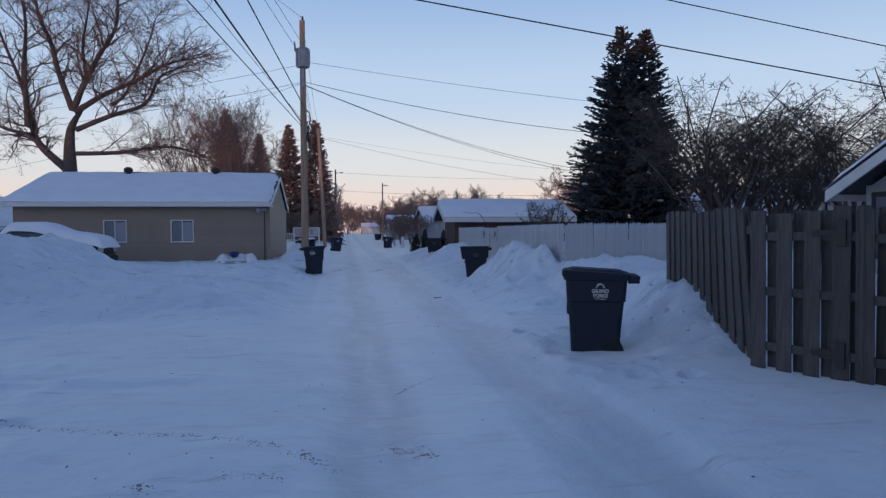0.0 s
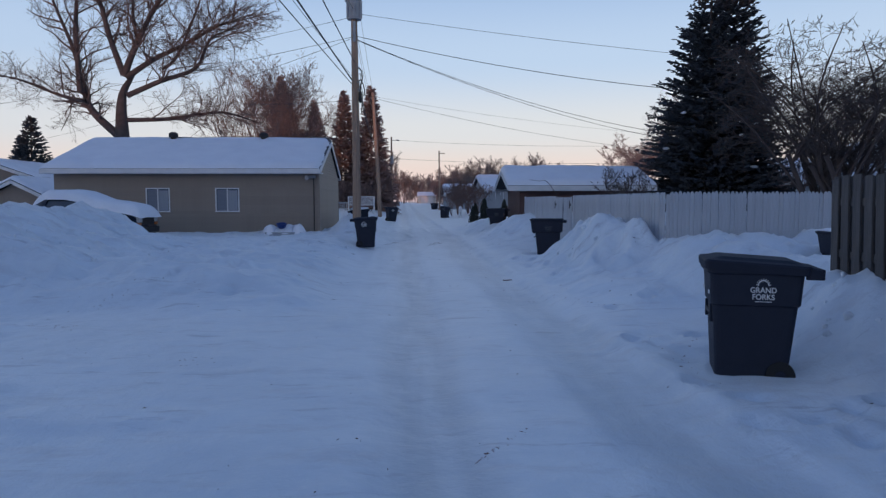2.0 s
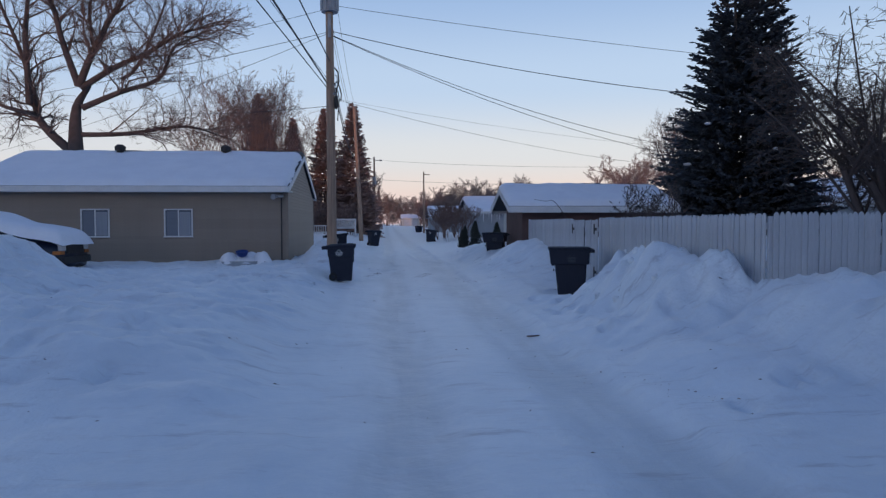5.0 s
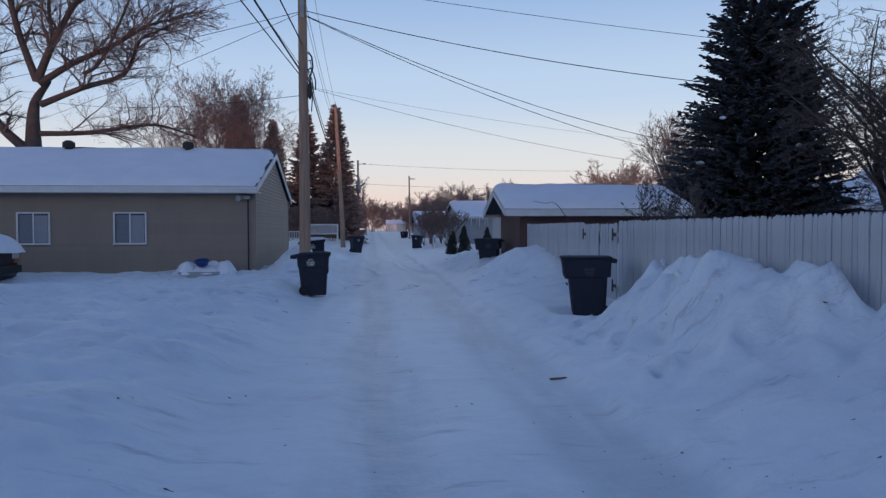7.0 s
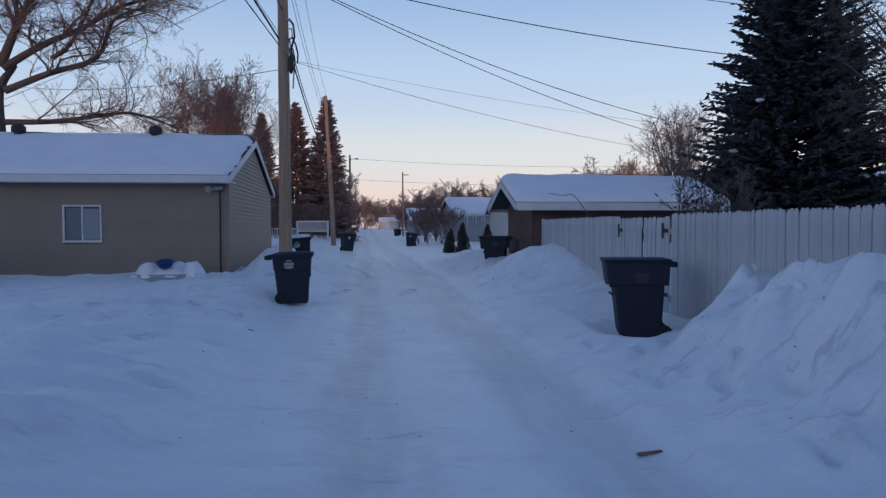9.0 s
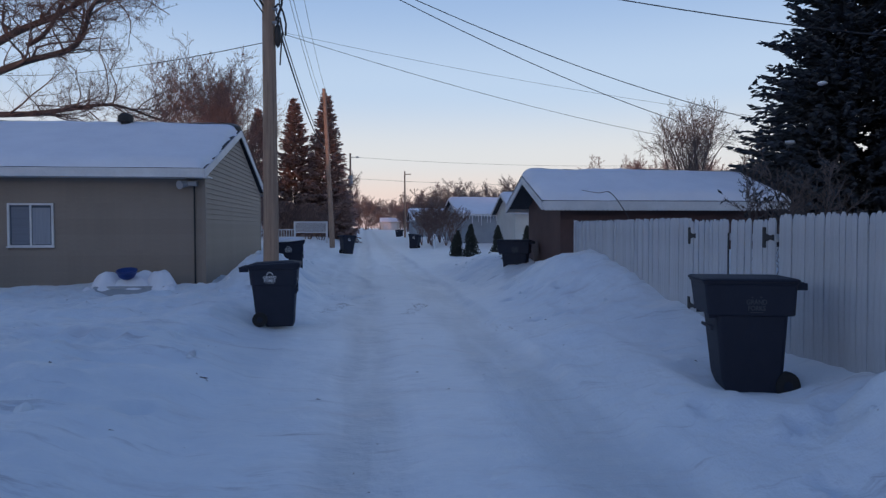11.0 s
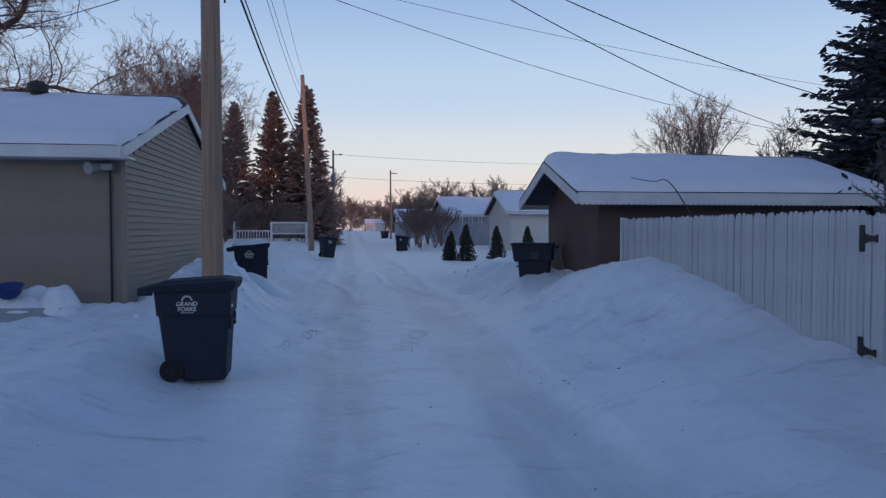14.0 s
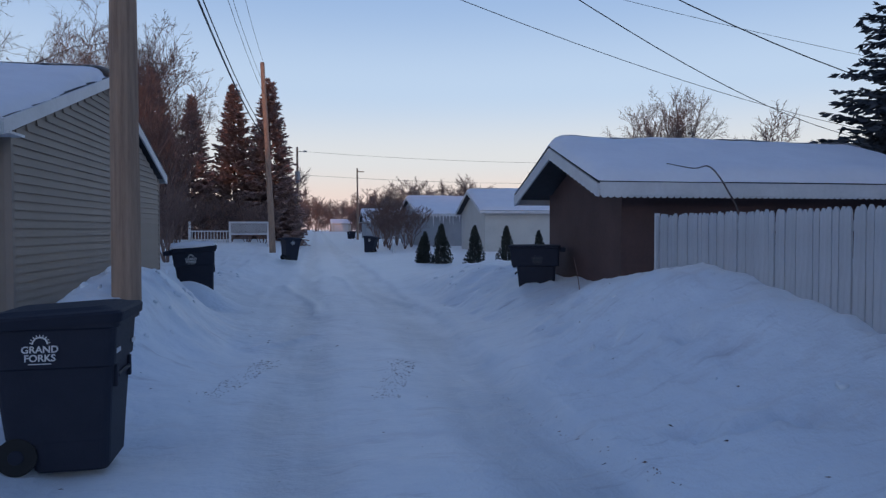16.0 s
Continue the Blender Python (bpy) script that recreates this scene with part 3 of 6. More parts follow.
def left_garage():
    """The long tan garage with two windows in its side and its gable to the alley."""
    g = thing("garage", label="long tan lap-sided garage with snow-covered roof and two windows", category="garage")
    X0, X1, Y0, Y1, ZW, ZP = -13.6, -3.3, 30.2, 38.2, 2.8, 4.2
    gable_walls(g, X0, X1, Y0, Y1, -0.1, ZW, ZP, M_TAN)
    roof_parts(g, X0 - 0.3, X1 + 0.1, 29.75, 38.65, 2.87, 4.34, snow=0.17, nu=300, inset=0.11)
    wins = ((-7.39, -6.45), (-10.09, -9.16))
    for a, b in wins:
        window(g, a, b, 1.21, 2.16, Y0)
    step = 0.115
    cache = {}
    for k in range(int((ZW - 0.1) / step)):
        z = 0.1 + k * step
        spans = [(X0, X1 - 0.06)]
        if z + step > 1.21 and z < 2.16:
            spans = [(X0, wins[1][0]), (wins[1][1], wins[0][0]), (wins[0][1], X1 - 0.06)]
        for a, b in spans:
            key = round(b - a, 3)
            if key not in cache:
                bm = bmesh.new()
                pts = [(0, -0.015), (0, 0), (step, 0), (step, -0.004)]
                v0 = [bm.verts.new((0, y, zz)) for zz, y in pts]
                v1 = [bm.verts.new((b - a, y, zz)) for zz, y in pts]
                bm.faces.new(v0), bm.faces.new(v1[::-1])
                for i in range(4):
                    j = (i + 1) % 4
                    bm.faces.new((v0[j], v0[i], v1[i], v1[j]))
                bmesh.ops.recalc_face_normals(bm, faces=bm.faces)
                ob = part("siding_board", bm, M_TAN, g)
                cache[key] = ob.data
                ob.location = (a, Y0 - 0.0005, z)
            else:
                shared("siding_board", cache[key], g, pose(a, Y0 - 0.0005, z))
    ym = (Y0 + Y1) / 2
    k = 0
    while True:
        z = 0.1 + k * step
        k += 1
        half = (Y1 - Y0) / 2 if z < ZW - 0.1 else (Y1 - Y0) / 2 * (ZP - z - step) / (ZP - ZW)
        if half < 0.15:
            break
        half = min(half, (Y1 - Y0) / 2 - 0.05)
        bm = bmesh.new()
        pts = [(0, 0.03), (0, 0), (step, 0), (step, 0.004)]
        v0 = [bm.verts.new((x, ym - half, zz)) for zz, x in pts]
        v1 = [bm.verts.new((x, ym + half, zz)) for zz, x in pts]
        bm.faces.new(v0), bm.faces.new(v1[::-1])
        for i in range(4):
            j = (i + 1) % 4
            bm.faces.new((v0[j], v0[i], v1[i], v1[j]))
        bmesh.ops.recalc_face_normals(bm, faces=bm.faces)
        part("siding_board", bm, M_TAN, g).location = (X1 + 0.0005, 0, z)
    part("corner_post", box(X1 - 0.06, X1 + 0.03, Y0 - 0.03, Y0 + 0.05, 0.0, ZW - 0.02, 0.006), M_TAN, g)
    part("corner_post", box(X1 - 0.06, X1 + 0.03, Y1 - 0.05, Y1 + 0.03, 0.0, ZW - 0.02, 0.006), M_TAN, g)
    part("soffit", box(X0 - 0.28, X1 + 0.18, 29.78, Y0, 2.71, 2.74), M_TRIM, g)
    for x in (-10.2, -6.2):
        bm = bmesh.new()
        add_tube(bm, (x, 34.0, 4.2), (x, 34.0, 4.55), 0.13, 0.13, 14)
        add_tube(bm, (x, 34.0, 4.5), (x, 34.0, 4.66), 0.2, 0.2, 14)
        add_tube(bm, (x, 34.0, 4.66), (x, 34.0, 4.73), 0.2, 0.1, 14)
        part("roof_vent", bm, M_DARK, g, "dark round roof vent")
    lamp = part("floodlight", tube((-3.64, 30.03, 2.58), (-3.74, 29.86, 2.55), 0.06, 0.095, 18), M_METAL, g, "small round floodlight under the eave")
    part("lamp_mount", box(-3.66, -3.42, 30.0, 30.17, 2.54, 2.64, 0.01), M_METAL, lamp)
    part("conduit", tube((-3.5, 30.15, 0.1), (-3.5, 30.15, 2.55), 0.018, 0.018, 8), M_BLACK, g, "dark conduit down the wall")
    return g


def right_garage():
    g = thing("shed", label="small brown garage with scalloped white trim and deep roof snow", category="garage")
    gable_walls(g, 4.87, 10.1, 30.4, 33.55, -0.1, 2.22, 2.82, M_BROWN)
    roof_parts(g, 4.33, 10.45, 29.96, 34.05, 2.205, 2.94, board=0.16, snow=0.2, scallop=True, nu=110)
    bm = bmesh.new()
    n = 60
    for i in range(n):
        x = 4.35 + i * (10.42 - 4.35) / n
        w = (10.42 - 4.35) / n
        for j in range(6):
            a0, a1 = math.pi * j / 6, math.pi * (j + 1) / 6
            vs = [bm.verts.new((x + w / 2 - w / 2 * math.cos(t) * k, y, 2.047 - 0.035 * math.sin(t) * k)) for t, k in ((a0, 1), (a1, 1)) for y in (29.945, 29.955)]
            c = [bm.verts.new((x + w / 2, y, 2.05)) for y in (29.945, 29.955)]
            bm.faces.new((vs[0], vs[2], c[0]))
            bm.faces.new((vs[1], c[1], vs[3]))
            bm.faces.new((vs[0], vs[1], vs[3], vs[2]))
    part("scalloped_edge", bm, M_TRIM, g, "scalloped white trim")
    return g


left_garage()
right_garage()

# ---- fences ----
def picket_mesh(name, w, h, t, mat, seed):
    """One upright board with a pointed top."""
    rnd = random.Random(seed)
    cut = w * rnd.uniform(0.75, 0.95)
    out = [(-w / 2, 0), (w / 2, 0), (w / 2, h - cut), (w * 0.4, h - cut * 0.5), (w * 0.1, h), (-w * 0.1, h), (-w * 0.4, h - cut * 0.5), (-w / 2, h - cut)]
    bm = prism(out, -t / 2, t / 2)
    me = bpy.data.meshes.new(name)
    bm.to_mesh(me)
    bm.free()
    me.materials.append(mat)
    return me


PICKETS = [picket_mesh("picket", 0.0735, 1.72 + 0.012 * k, 0.02, M_PICKET, k) for k in range(4)]


def picket_run(fence, p, q, top=1.75, seed=0, skip=()):
    rnd = random.Random(seed)
    p, q = Vector((*p, 0)), Vector((*q, 0))
    n = int((q - p).length / 0.0765)
    ang = math.degrees(math.atan2(q.y - p.y, q.x - p.x))
    for i in range(n):
        c = p.lerp(q, (i + 0.5) / n)
        me = PICKETS[rnd.randrange(4)]
        h = max(v.co.z for v in me.vertices)
        shared("picket", me, fence, pose(c.x, c.y, top - h + rnd.uniform(-0.012, 0.012), rnd.uniform(-0.4, 0.4), rnd.uniform(-0.35, 0.35), ang + rnd.uniform(-0.8, 0.8)))


def strap_hinge(parent, x, y, z, up=0.24, length=0.15):
    """A black iron T hinge on a face that looks to -x."""
    bm = box(x - 0.012, x, y - 0.03, y + 0.03, z - up / 2, z + up / 2, 0.003)
    a = [bm.verts.new((x - 0.01 * k, y - 0.03 - d, z + h)) for k in (0, 1) for d, h in ((0, -0.045), (0, 0.045), (length * 0.6, 0.02), (length, 0.035), (length, -0.035), (length * 0.6, -0.02))]
    bm.faces.new(a[6:])
    for i in range(6):
        bm.faces.new((a[i], a[(i + 1) % 6], a[6 + (i + 1) % 6], a[6 + i]))
    return part("hinge", bm, M_BLACK, parent, "black iron strap hinge")


def white_fence():
    f = thing("picket_fence", label="tall white weathered picket fence half buried in snow", category="fence")
    picket_run(f, (4.92, 15.0), (4.92, 21.85), 1.76, 1)
    picket_run(f, (4.92, 23.95), (4.92, 29.42), 1.76, 2)
    picket_run(f, (4.99, 14.93), (9.4, 14.93), 1.77, 3)
    for z in (0.45, 1.05, 1.55):
        part("rail", box(4.94, 4.985, 15.0, 21.85, z, z + 0.09, 0.004), M_PICKET, f)
        part("rail", box(4.94, 4.985, 23.95, 29.42, z, z + 0.09, 0.004), M_PICKET, f)
        part("rail", box(5.0, 9.4, 14.95, 14.995, z, z + 0.09, 0.004), M_PICKET, f)
    for y in (17.4, 19.8, 21.9, 23.92, 26.6):
        part("post", box(4.99, 5.08, y - 0.045, y + 0.045, -0.1, 1.7, 0.006), M_PICKET, f)
    part("corner_post", box(4.95, 5.02, 14.955, 15.0, -0.1, 1.72, 0.006), M_PICKET, f)
    part("end_post", box(4.9, 4.96, 29.42, 29.46, -0.1, 1.78, 0.004), M_TRIM, f)
    g = thing("gate", label="double white picket gate with black strap hinges", category="gate")
    picket_run(g, (4.905, 21.9), (4.905, 22.86), 1.72, 5)
    picket_run(g, (4.905, 22.92), (4.905, 23.92), 1.72, 6)
    for z in (0.4, 1.45):
        part("rail", box(4.925, 4.97, 21.9, 22.86, z, z + 0.09, 0.004), M_PICKET, g)
        part("rail", box(4.925, 4.97, 22.92, 23.92, z, z + 0.09, 0.004), M_PICKET, g)
    for z in (0.5, 1.5):
        strap_hinge(g, 4.892, 23.95, z)
        strap_hinge(g, 4.892, 22.1, z)
    # thin black strip stands in for the shade in the gap between the leaves
    part("gap_strip", box(4.882, 4.893, 22.875, 22.905, 1.0, 1.55, 0.003), M_BLACK, g, "black strip put in for the shaded gap between the gate leaves")


def grey_board(name, w, h, seed):
    bm = box(-w / 2, w / 2, -0.01, 0.01, 0, h, 0.003)
    me = bpy.data.meshes.new(name)
    bm.to_mesh(me)
    bm.free()
    me.materials.append(M_GREY_WOOD)
    return me


GREY = [grey_board("board", w, h, k) for k, (w, h) in enumerate(((0.165, 1.82), (0.16, 1.8), (0.17, 1.84)))]


def shadow_box_run(fence, p, q, top, pitch, lean0, lean1, seed, bottom=0.0):
    """Boards nailed by turns to both faces of three rails."""
    rnd = random.Random(seed)
    p, q = Vector((*p, 0)), Vector((*q, 0))
    d = (q - p)
    n = int(d.length / pitch)
    ang = math.degrees(math.atan2(d.y, d.x))
    nor = Vector((-d.y, d.x, 0)).normalized()
    for i in range(n + 1):
        u = i / n
        c = p.lerp(q, u) + nor * (0.045 if i % 2 else -0.045)
        me = GREY[rnd.randrange(3)]
        lean = lean0 + (lean1 - lean0) * u * u + rnd.uniform(-0.6, 0.6)
        shared("board", me, fence, pose(c.x, c.y, bottom + rnd.uniform(-0.02, 0.015), 0, 0, ang) @ pose(0, 0, 0, 0, lean, 0))
    for z in (0.3, 0.9, 1.5):
        bm = box(0, d.length, -0.03, 0.03, z, z + 0.09, 0.004)
        part("rail", bm, M_GREY_WOOD, fence).matrix_basis = pose(p.x, p.y, bottom, 0, 0, ang)


def grey_fence():
    f = thing("board_fence", label="weathered grey shadow-box board fence with leaning boards", category="fence")
    shadow_box_run(f, (5.17, 10.25), (4.62, 7.15), 1.85, 0.13, -2, -10, 3, 0.04)
    part("post", box(5.13, 5.22, 10.26, 10.35, 0, 1.88, 0.006), M_GREY_WOOD, f)
    g = thing("board_gate", label="weathered grey board gate with black strap hinges", category="gate")
    shadow_box_run(g, (4.52, 6.9), (4.98, 6.02), 1.8, 0.135, 0, 0, 4, -0.03)
    f2 = thing("board_fence", label="weathered grey shadow-box board fence beside the gate", category="fence")
    shadow_box_run(f2, (5.03, 5.95), (5.9, 4.2), 1.8, 0.135, 0, 0, 5, -0.05)
    part("post", box(4.96, 5.05, 5.93, 6.02, -0.05, 1.82, 0.006), M_GREY_WOOD, f2)
    ang = math.degrees(math.atan2(-0.88, 0.46))
    for z in (0.33, 1.55):
        bm = bmesh.new()
        add_box(bm, 0.58, 0.87, -0.08, -0.062, z - 0.03, z + 0.03, 0.003)
        add_box(bm, 0.82, 0.91, -0.084, -0.062, z - 0.13, z + 0.13, 0.003)
        part("hinge", bm, M_BLACK, g, "black iron strap hinge").matrix_basis = pose(4.52, 6.9, 0, 0, 0, ang)


white_fence()
grey_fence()


# ---- wheeled carts ----
def ring_box(bm, z, x0, x1, w, r, k=5):
    """A ring of vertices round a rounded rectangle."""
    pts = []
    for cx, cy, a0 in ((x1 - r, w - r, 0), (x0 + r, w - r, 90), (x0 + r, -w + r, 180), (x1 - r, -w + r, 270)):
        for i in range(k):
            a = radians(a0 + 90 * i / (k - 1))
            pts.append(bm.verts.new((cx + r * math.cos(a), cy + r * math.sin(a), z)))
    return pts


def loft(bm, rings, cap0=True, cap1=True):
    for a, b in zip(rings, rings[1:]):
        for i in range(len(a)):
            j = (i + 1) % len(a)
            bm.faces.new((a[i], a[j], b[j], b[i]))
    if cap0:
        bm.faces.new(rings[0][::-1])
    if cap1:
        bm.faces.new(rings[-1])


def text_mesh(body, size):
    cu = bpy.data.curves.new("lettering", "FONT")
    cu.body, cu.size, cu.extrude, cu.align_x, cu.offset = body, size, 0.0006, "CENTER", size * 0.022
    ob = new("lettering", cu)
    me = bpy.data.meshes.new_from_object(ob.evaluated_get(bpy.context.evaluated_depsgraph_get()))
    bpy.data.objects.remove(ob)
    bpy.data.curves.remove(cu)
    me.materials.clear()
    me.materials.append(M_MARK)
    return me


def emblem_mesh():
    """A half wheel with spokes over a base line."""
    bm = bmesh.new()
    n = 16
    for i in range(n):
        a0, a1 = math.pi * i / n, math.pi * (i + 1) / n
        vs = [bm.verts.new((r * math.cos(t), r * math.sin(t), 0)) for r, t in ((0.052, a0), (0.065, a0), (0.065, a1), (0.052, a1))]
        bm.faces.new(vs)
    for i in range(9):
        a = math.pi * (i + 0.5) / 9
        c, s = math.cos(a), math.sin(a)
        vs = [bm.verts.new((r * c - w * s, r * s + w * c, 0)) for r, w in ((0.066, -0.004), (0.082, -0.004), (0.082, 0.004), (0.066, 0.004))]
        bm.faces.new(vs)
    me = bpy.data.meshes.new("emblem")
    bm.to_mesh(me)
    bm.free()
    me.materials.append(M_MARK)
    return me


def cart(label):
    c = thing("wheeled_cart", label=label, category="garbage cart", group="garbage carts along the alley")
    bm = bmesh.new()
    loft(bm, [ring_box(bm, z, a, b, w, r) for z, a, b, w, r in (
        (0.0, -0.13, 0.30, 0.235, 0.05), (0.02, -0.15, 0.315, 0.25, 0.06), (0.2, -0.17, 0.325, 0.262, 0.06), (0.215, -0.305, 0.325, 0.265, 0.06),
        (0.235, -0.315, 0.326, 0.266, 0.06), (0.7, -0.365, 0.355, 0.298, 0.06), (0.715, -0.385, 0.372, 0.316, 0.06), (0.96, -0.405, 0.388, 0.33, 0.06), (0.975, -0.43, 0.415, 0.352, 0.06), (1.01, -0.43, 0.415, 0.352, 0.06))])
    part("body", bm, M_CART, c)
    bm = bmesh.new()
    loft(bm, [ring_box(bm, z, a, b, w, r) for z, a, b, w, r in (
        (0.985, -0.445, 0.432, 0.362, 0.06), (1.045, -0.455, 0.438, 0.366, 0.065), (1.062, -0.45, 0.42, 0.355, 0.06), (1.072, -0.40, 0.36, 0.30, 0.06), (1.092, -0.34, 0.30, 0.25, 0.06))])
    for v in bm.verts:
        v.co.z += 0.055 * v.co.x
    lid = part("lid", bm, M_LIDS, c, "black domed lid")
    bm = box(-0.57, -0.43, -0.29, 0.29, 0.975, 1.03, 0.014)
    for v in bm.verts:
        v.co.z += 0.12 * (v.co.x + 0.43) * (v.co.z > 1.0)
    part("hinge_tail", bm, M_LIDS, lid)
    bm = bmesh.new()
    add_tube(bm, (-0.54, -0.3, 1.0), (-0.54, 0.3, 1.0), 0.018, 0.018, 10)
    for s in (-1, 1):
        add_box(bm, -0.56, -0.41, s * 0.3 - 0.018, s * 0.3 + 0.018, 0.93, 1.015, 0.01)
    part("handle", bm, M_CART, c)
    bm = bmesh.new()
    add_tube(bm, (0.362, -0.17, 0.62), (0.362, 0.17, 0.62), 0.016, 0.016, 10)
    for s in (-1, 1):
        add_box(bm, 0.33, 0.374, s * 0.19 - 0.02, s * 0.19 + 0.02, 0.55, 0.7, 0.008)
    part("lift_bar", bm, M_CART, c)
    for s in (-1, 1):
        w = part("wheel", tube((-0.235, s * 0.215, 0.125), (-0.235, s * 0.275, 0.125), 0.125, 0.125, 24), M_TYRE, c)
        part("hub", tube((-0.235, s * 0.274, 0.125), (-0.235, s * 0.282, 0.125), 0.05, 0.045, 16), M_CART, w)
    part("axle", tube((-0.235, -0.21, 0.125), (-0.235, 0.21, 0.125), 0.014, 0.014, 8), M_METAL, c)
    part("sticker", box(0.384, 0.389, -0.27, -0.17, 0.79, 0.82), M_MARK, c, "small white label")
    part("sticker", box(0.384, 0.389, 0.17, 0.27, 0.79, 0.82), M_MARK, c, "small white label")
    for s in (-1, 1):
        m = (pose(-0.06, -0.334, 0.875, 86.8, 0, 0) if s < 0 else pose(-0.06, 0.334, 0.875, 86.8, 0, 180)) @ Matrix.Scale(0.76, 4)
        e = shared("emblem", EMBLEM, c, m)
        tagged(e, "white printed half-wheel emblem")
        shared("base_line", UNDERLINE, e, pose(0, -0.168, 0))
        shared("lettering", GRAND, e, pose(0, -0.072, 0))
        shared("lettering", FORKS, e, pose(0, -0.145, 0))
    return c


def collared_cart(label):
    """The other make: a deep stepped collar, a flat lid and a narrower body."""
    c = thing("wheeled_cart", label=label, category="garbage cart", group="garbage carts along the alley")
    bm = bmesh.new()
    loft(bm, [ring_box(bm, z, a, b, w, r) for z, a, b, w, r in (
        (0.0, -0.3, 0.12, 0.24, 0.06), (0.04, -0.36, 0.2, 0.25, 0.06), (0.17, -0.39, 0.27, 0.26, 0.06),
        (0.765, -0.425, 0.35, 0.295, 0.06), (0.77, -0.485, 0.44, 0.32, 0.05), (0.785, -0.49, 0.45, 0.325, 0.05), (1.05, -0.5, 0.49, 0.345, 0.05), (1.055, -0.51, 0.505, 0.36, 0.05), (1.075, -0.51, 0.505, 0.36, 0.05))])
    bmesh.ops.bevel(bm, geom=[e for e in bm.edges if abs(e.verts[0].co.z - e.verts[1].co.z) < 0.001 and e.verts[0].co.z > 0.71], offset=0.004, segments=1, affect="EDGES")
    part("body", bm, M_CART, c)
    bm = bmesh.new()
    loft(bm, [ring_box(bm, z, a, b, w, r) for z, a, b, w, r in ((1.077, -0.52, 0.52, 0.37, 0.05), (1.095, -0.52, 0.52, 0.37, 0.05), (1.104, -0.5, 0.49, 0.35, 0.05), (1.108, -0.4, 0.36, 0.28, 0.05))])
    lid = part("lid", bm, M_LIDS, c, "flat black lid")
    for s in (-1, 1):
        part("hinge_lug", box(-0.6, -0.5, s * 0.2 - 0.03, s * 0.2 + 0.03, 1.02, 1.07, 0.01), M_CART, lid)
        part("gusset", box(0.35, 0.43, s * 0.26 - 0.012, s * 0.26 + 0.012, 0.74, 0.8, 0.004), M_CART, c)
        w = part("wheel", tube((-0.43, s * 0.215, 0.13), (-0.43, s * 0.28, 0.13), 0.13, 0.13, 24), M_TYRE, c)
        part("hub", tube((-0.43, s * 0.279, 0.13), (-0.43, s * 0.288, 0.13), 0.05, 0.045, 16), M_CART, w)
        m = (pose(-0.06, -0.338, 0.93, 86.8, 0, 0) if s < 0 else pose(-0.06, 0.338, 0.93, 86.8, 0, 180)) @ Matrix.Scale(0.76, 4)
        e = shared("emblem", FADED[EMBLEM], c, m)
        tagged(e, "faded printed half-wheel emblem")
        shared("base_line", FADED[UNDERLINE], e, pose(0, -0.168, 0))
        shared("lettering", FADED[GRAND], e, pose(0, -0.072, 0))
        shared("lettering", FADED[FORKS], e, pose(0, -0.145, 0))
    bm = bmesh.new()
    add_tube(bm, (-0.6, -0.27, 1.045), (-0.6, 0.27, 1.045), 0.02, 0.02, 10)
    for s in (-1, 1):
        add_box(bm, -0.615, -0.5, s * 0.27 - 0.018, s * 0.27 + 0.018, 1.0, 1.065, 0.008)
    part("handle", bm, M_CART, c)
    part("lift_bar", tube((0.375, -0.2, 0.64), (0.375, 0.2, 0.64), 0.016, 0.016, 10), M_CART, c)
    part("axle", tube((-0.43, -0.21, 0.13), (-0.43, 0.21, 0.13), 0.014, 0.014, 8), M_METAL, c)
    return c


line = box(-0.09, 0.09, -0.004, 0.004, 0, 0.0008)
UNDERLINE = bpy.data.meshes.new("base_line")
line.to_mesh(UNDERLINE)
line.free()
UNDERLINE.materials.append(M_MARK)
GRAND, FORKS, EMBLEM = text_mesh("GRAND", 0.082), text_mesh("FORKS", 0.082), emblem_mesh()
FADED = {}
for me in (GRAND, FORKS, EMBLEM, UNDERLINE):
    FADED[me] = me.copy()
    FADED[me].materials[0] = M_FADED
first_cart = cart("black wheeled garbage cart standing on packed snow beside a fence")
first_cart.matrix_basis = pose(3.33, 8.8, -0.135, 0, 0, 161)
for x, y, z, yaw, tilt, label in (
        (-1.2, 25.75, 0.06, 2, 0, "black wheeled garbage cart standing in snow beside the pole"),
        (-1.95, 35.3, 0.16, 8, -3, "black wheeled garbage cart half buried behind a snow heap"),
        (-0.85, 54.7, 0.1, 30, 5, "black wheeled garbage cart leaning in the snow by the alley"),
        (3.95, 66.0, 0.05, 150, -4, "black wheeled garbage cart leaning by the alley edge"),
        (5.3, 118.0, gz(5.3, 118) - 0.05, 140, 0, "black wheeled garbage cart far down the alley"),
        (5.9, 124.0, gz(5.9, 124) - 0.05, 150, 0, "black wheeled garbage cart far down the alley")):
    made = tagged(copy_thing(first_cart, pose(x, y, z, 0, tilt, yaw) @ Matrix.Scale(0.935 if "pole" in label else 1.0, 4)), label)
    if "half buried" in label:
        bm = bmesh.new()
        rows = []
        for z, k in ((1.06, 1.02), (1.12, 1.0), (1.16, 0.9), (1.175, 0.6), (1.18, 0.2)):
            rows.append(ring_box(bm, z, -0.43 * k, 0.4 * k, 0.35 * k, 0.06 * k))
        loft(bm, rows)
        part("snow_cap", bm, M_SNOW, made, "snow lying on the lid", smooth=True)
gate_cart = collared_cart("black deep-collared wheeled cart in a snowbank by the white gate")
gate_cart.matrix_basis = pose(4.01, 21.08, -0.07, 0, 0, 166) @ Matrix.Diagonal((0.87, 0.95, 1.08, 1))
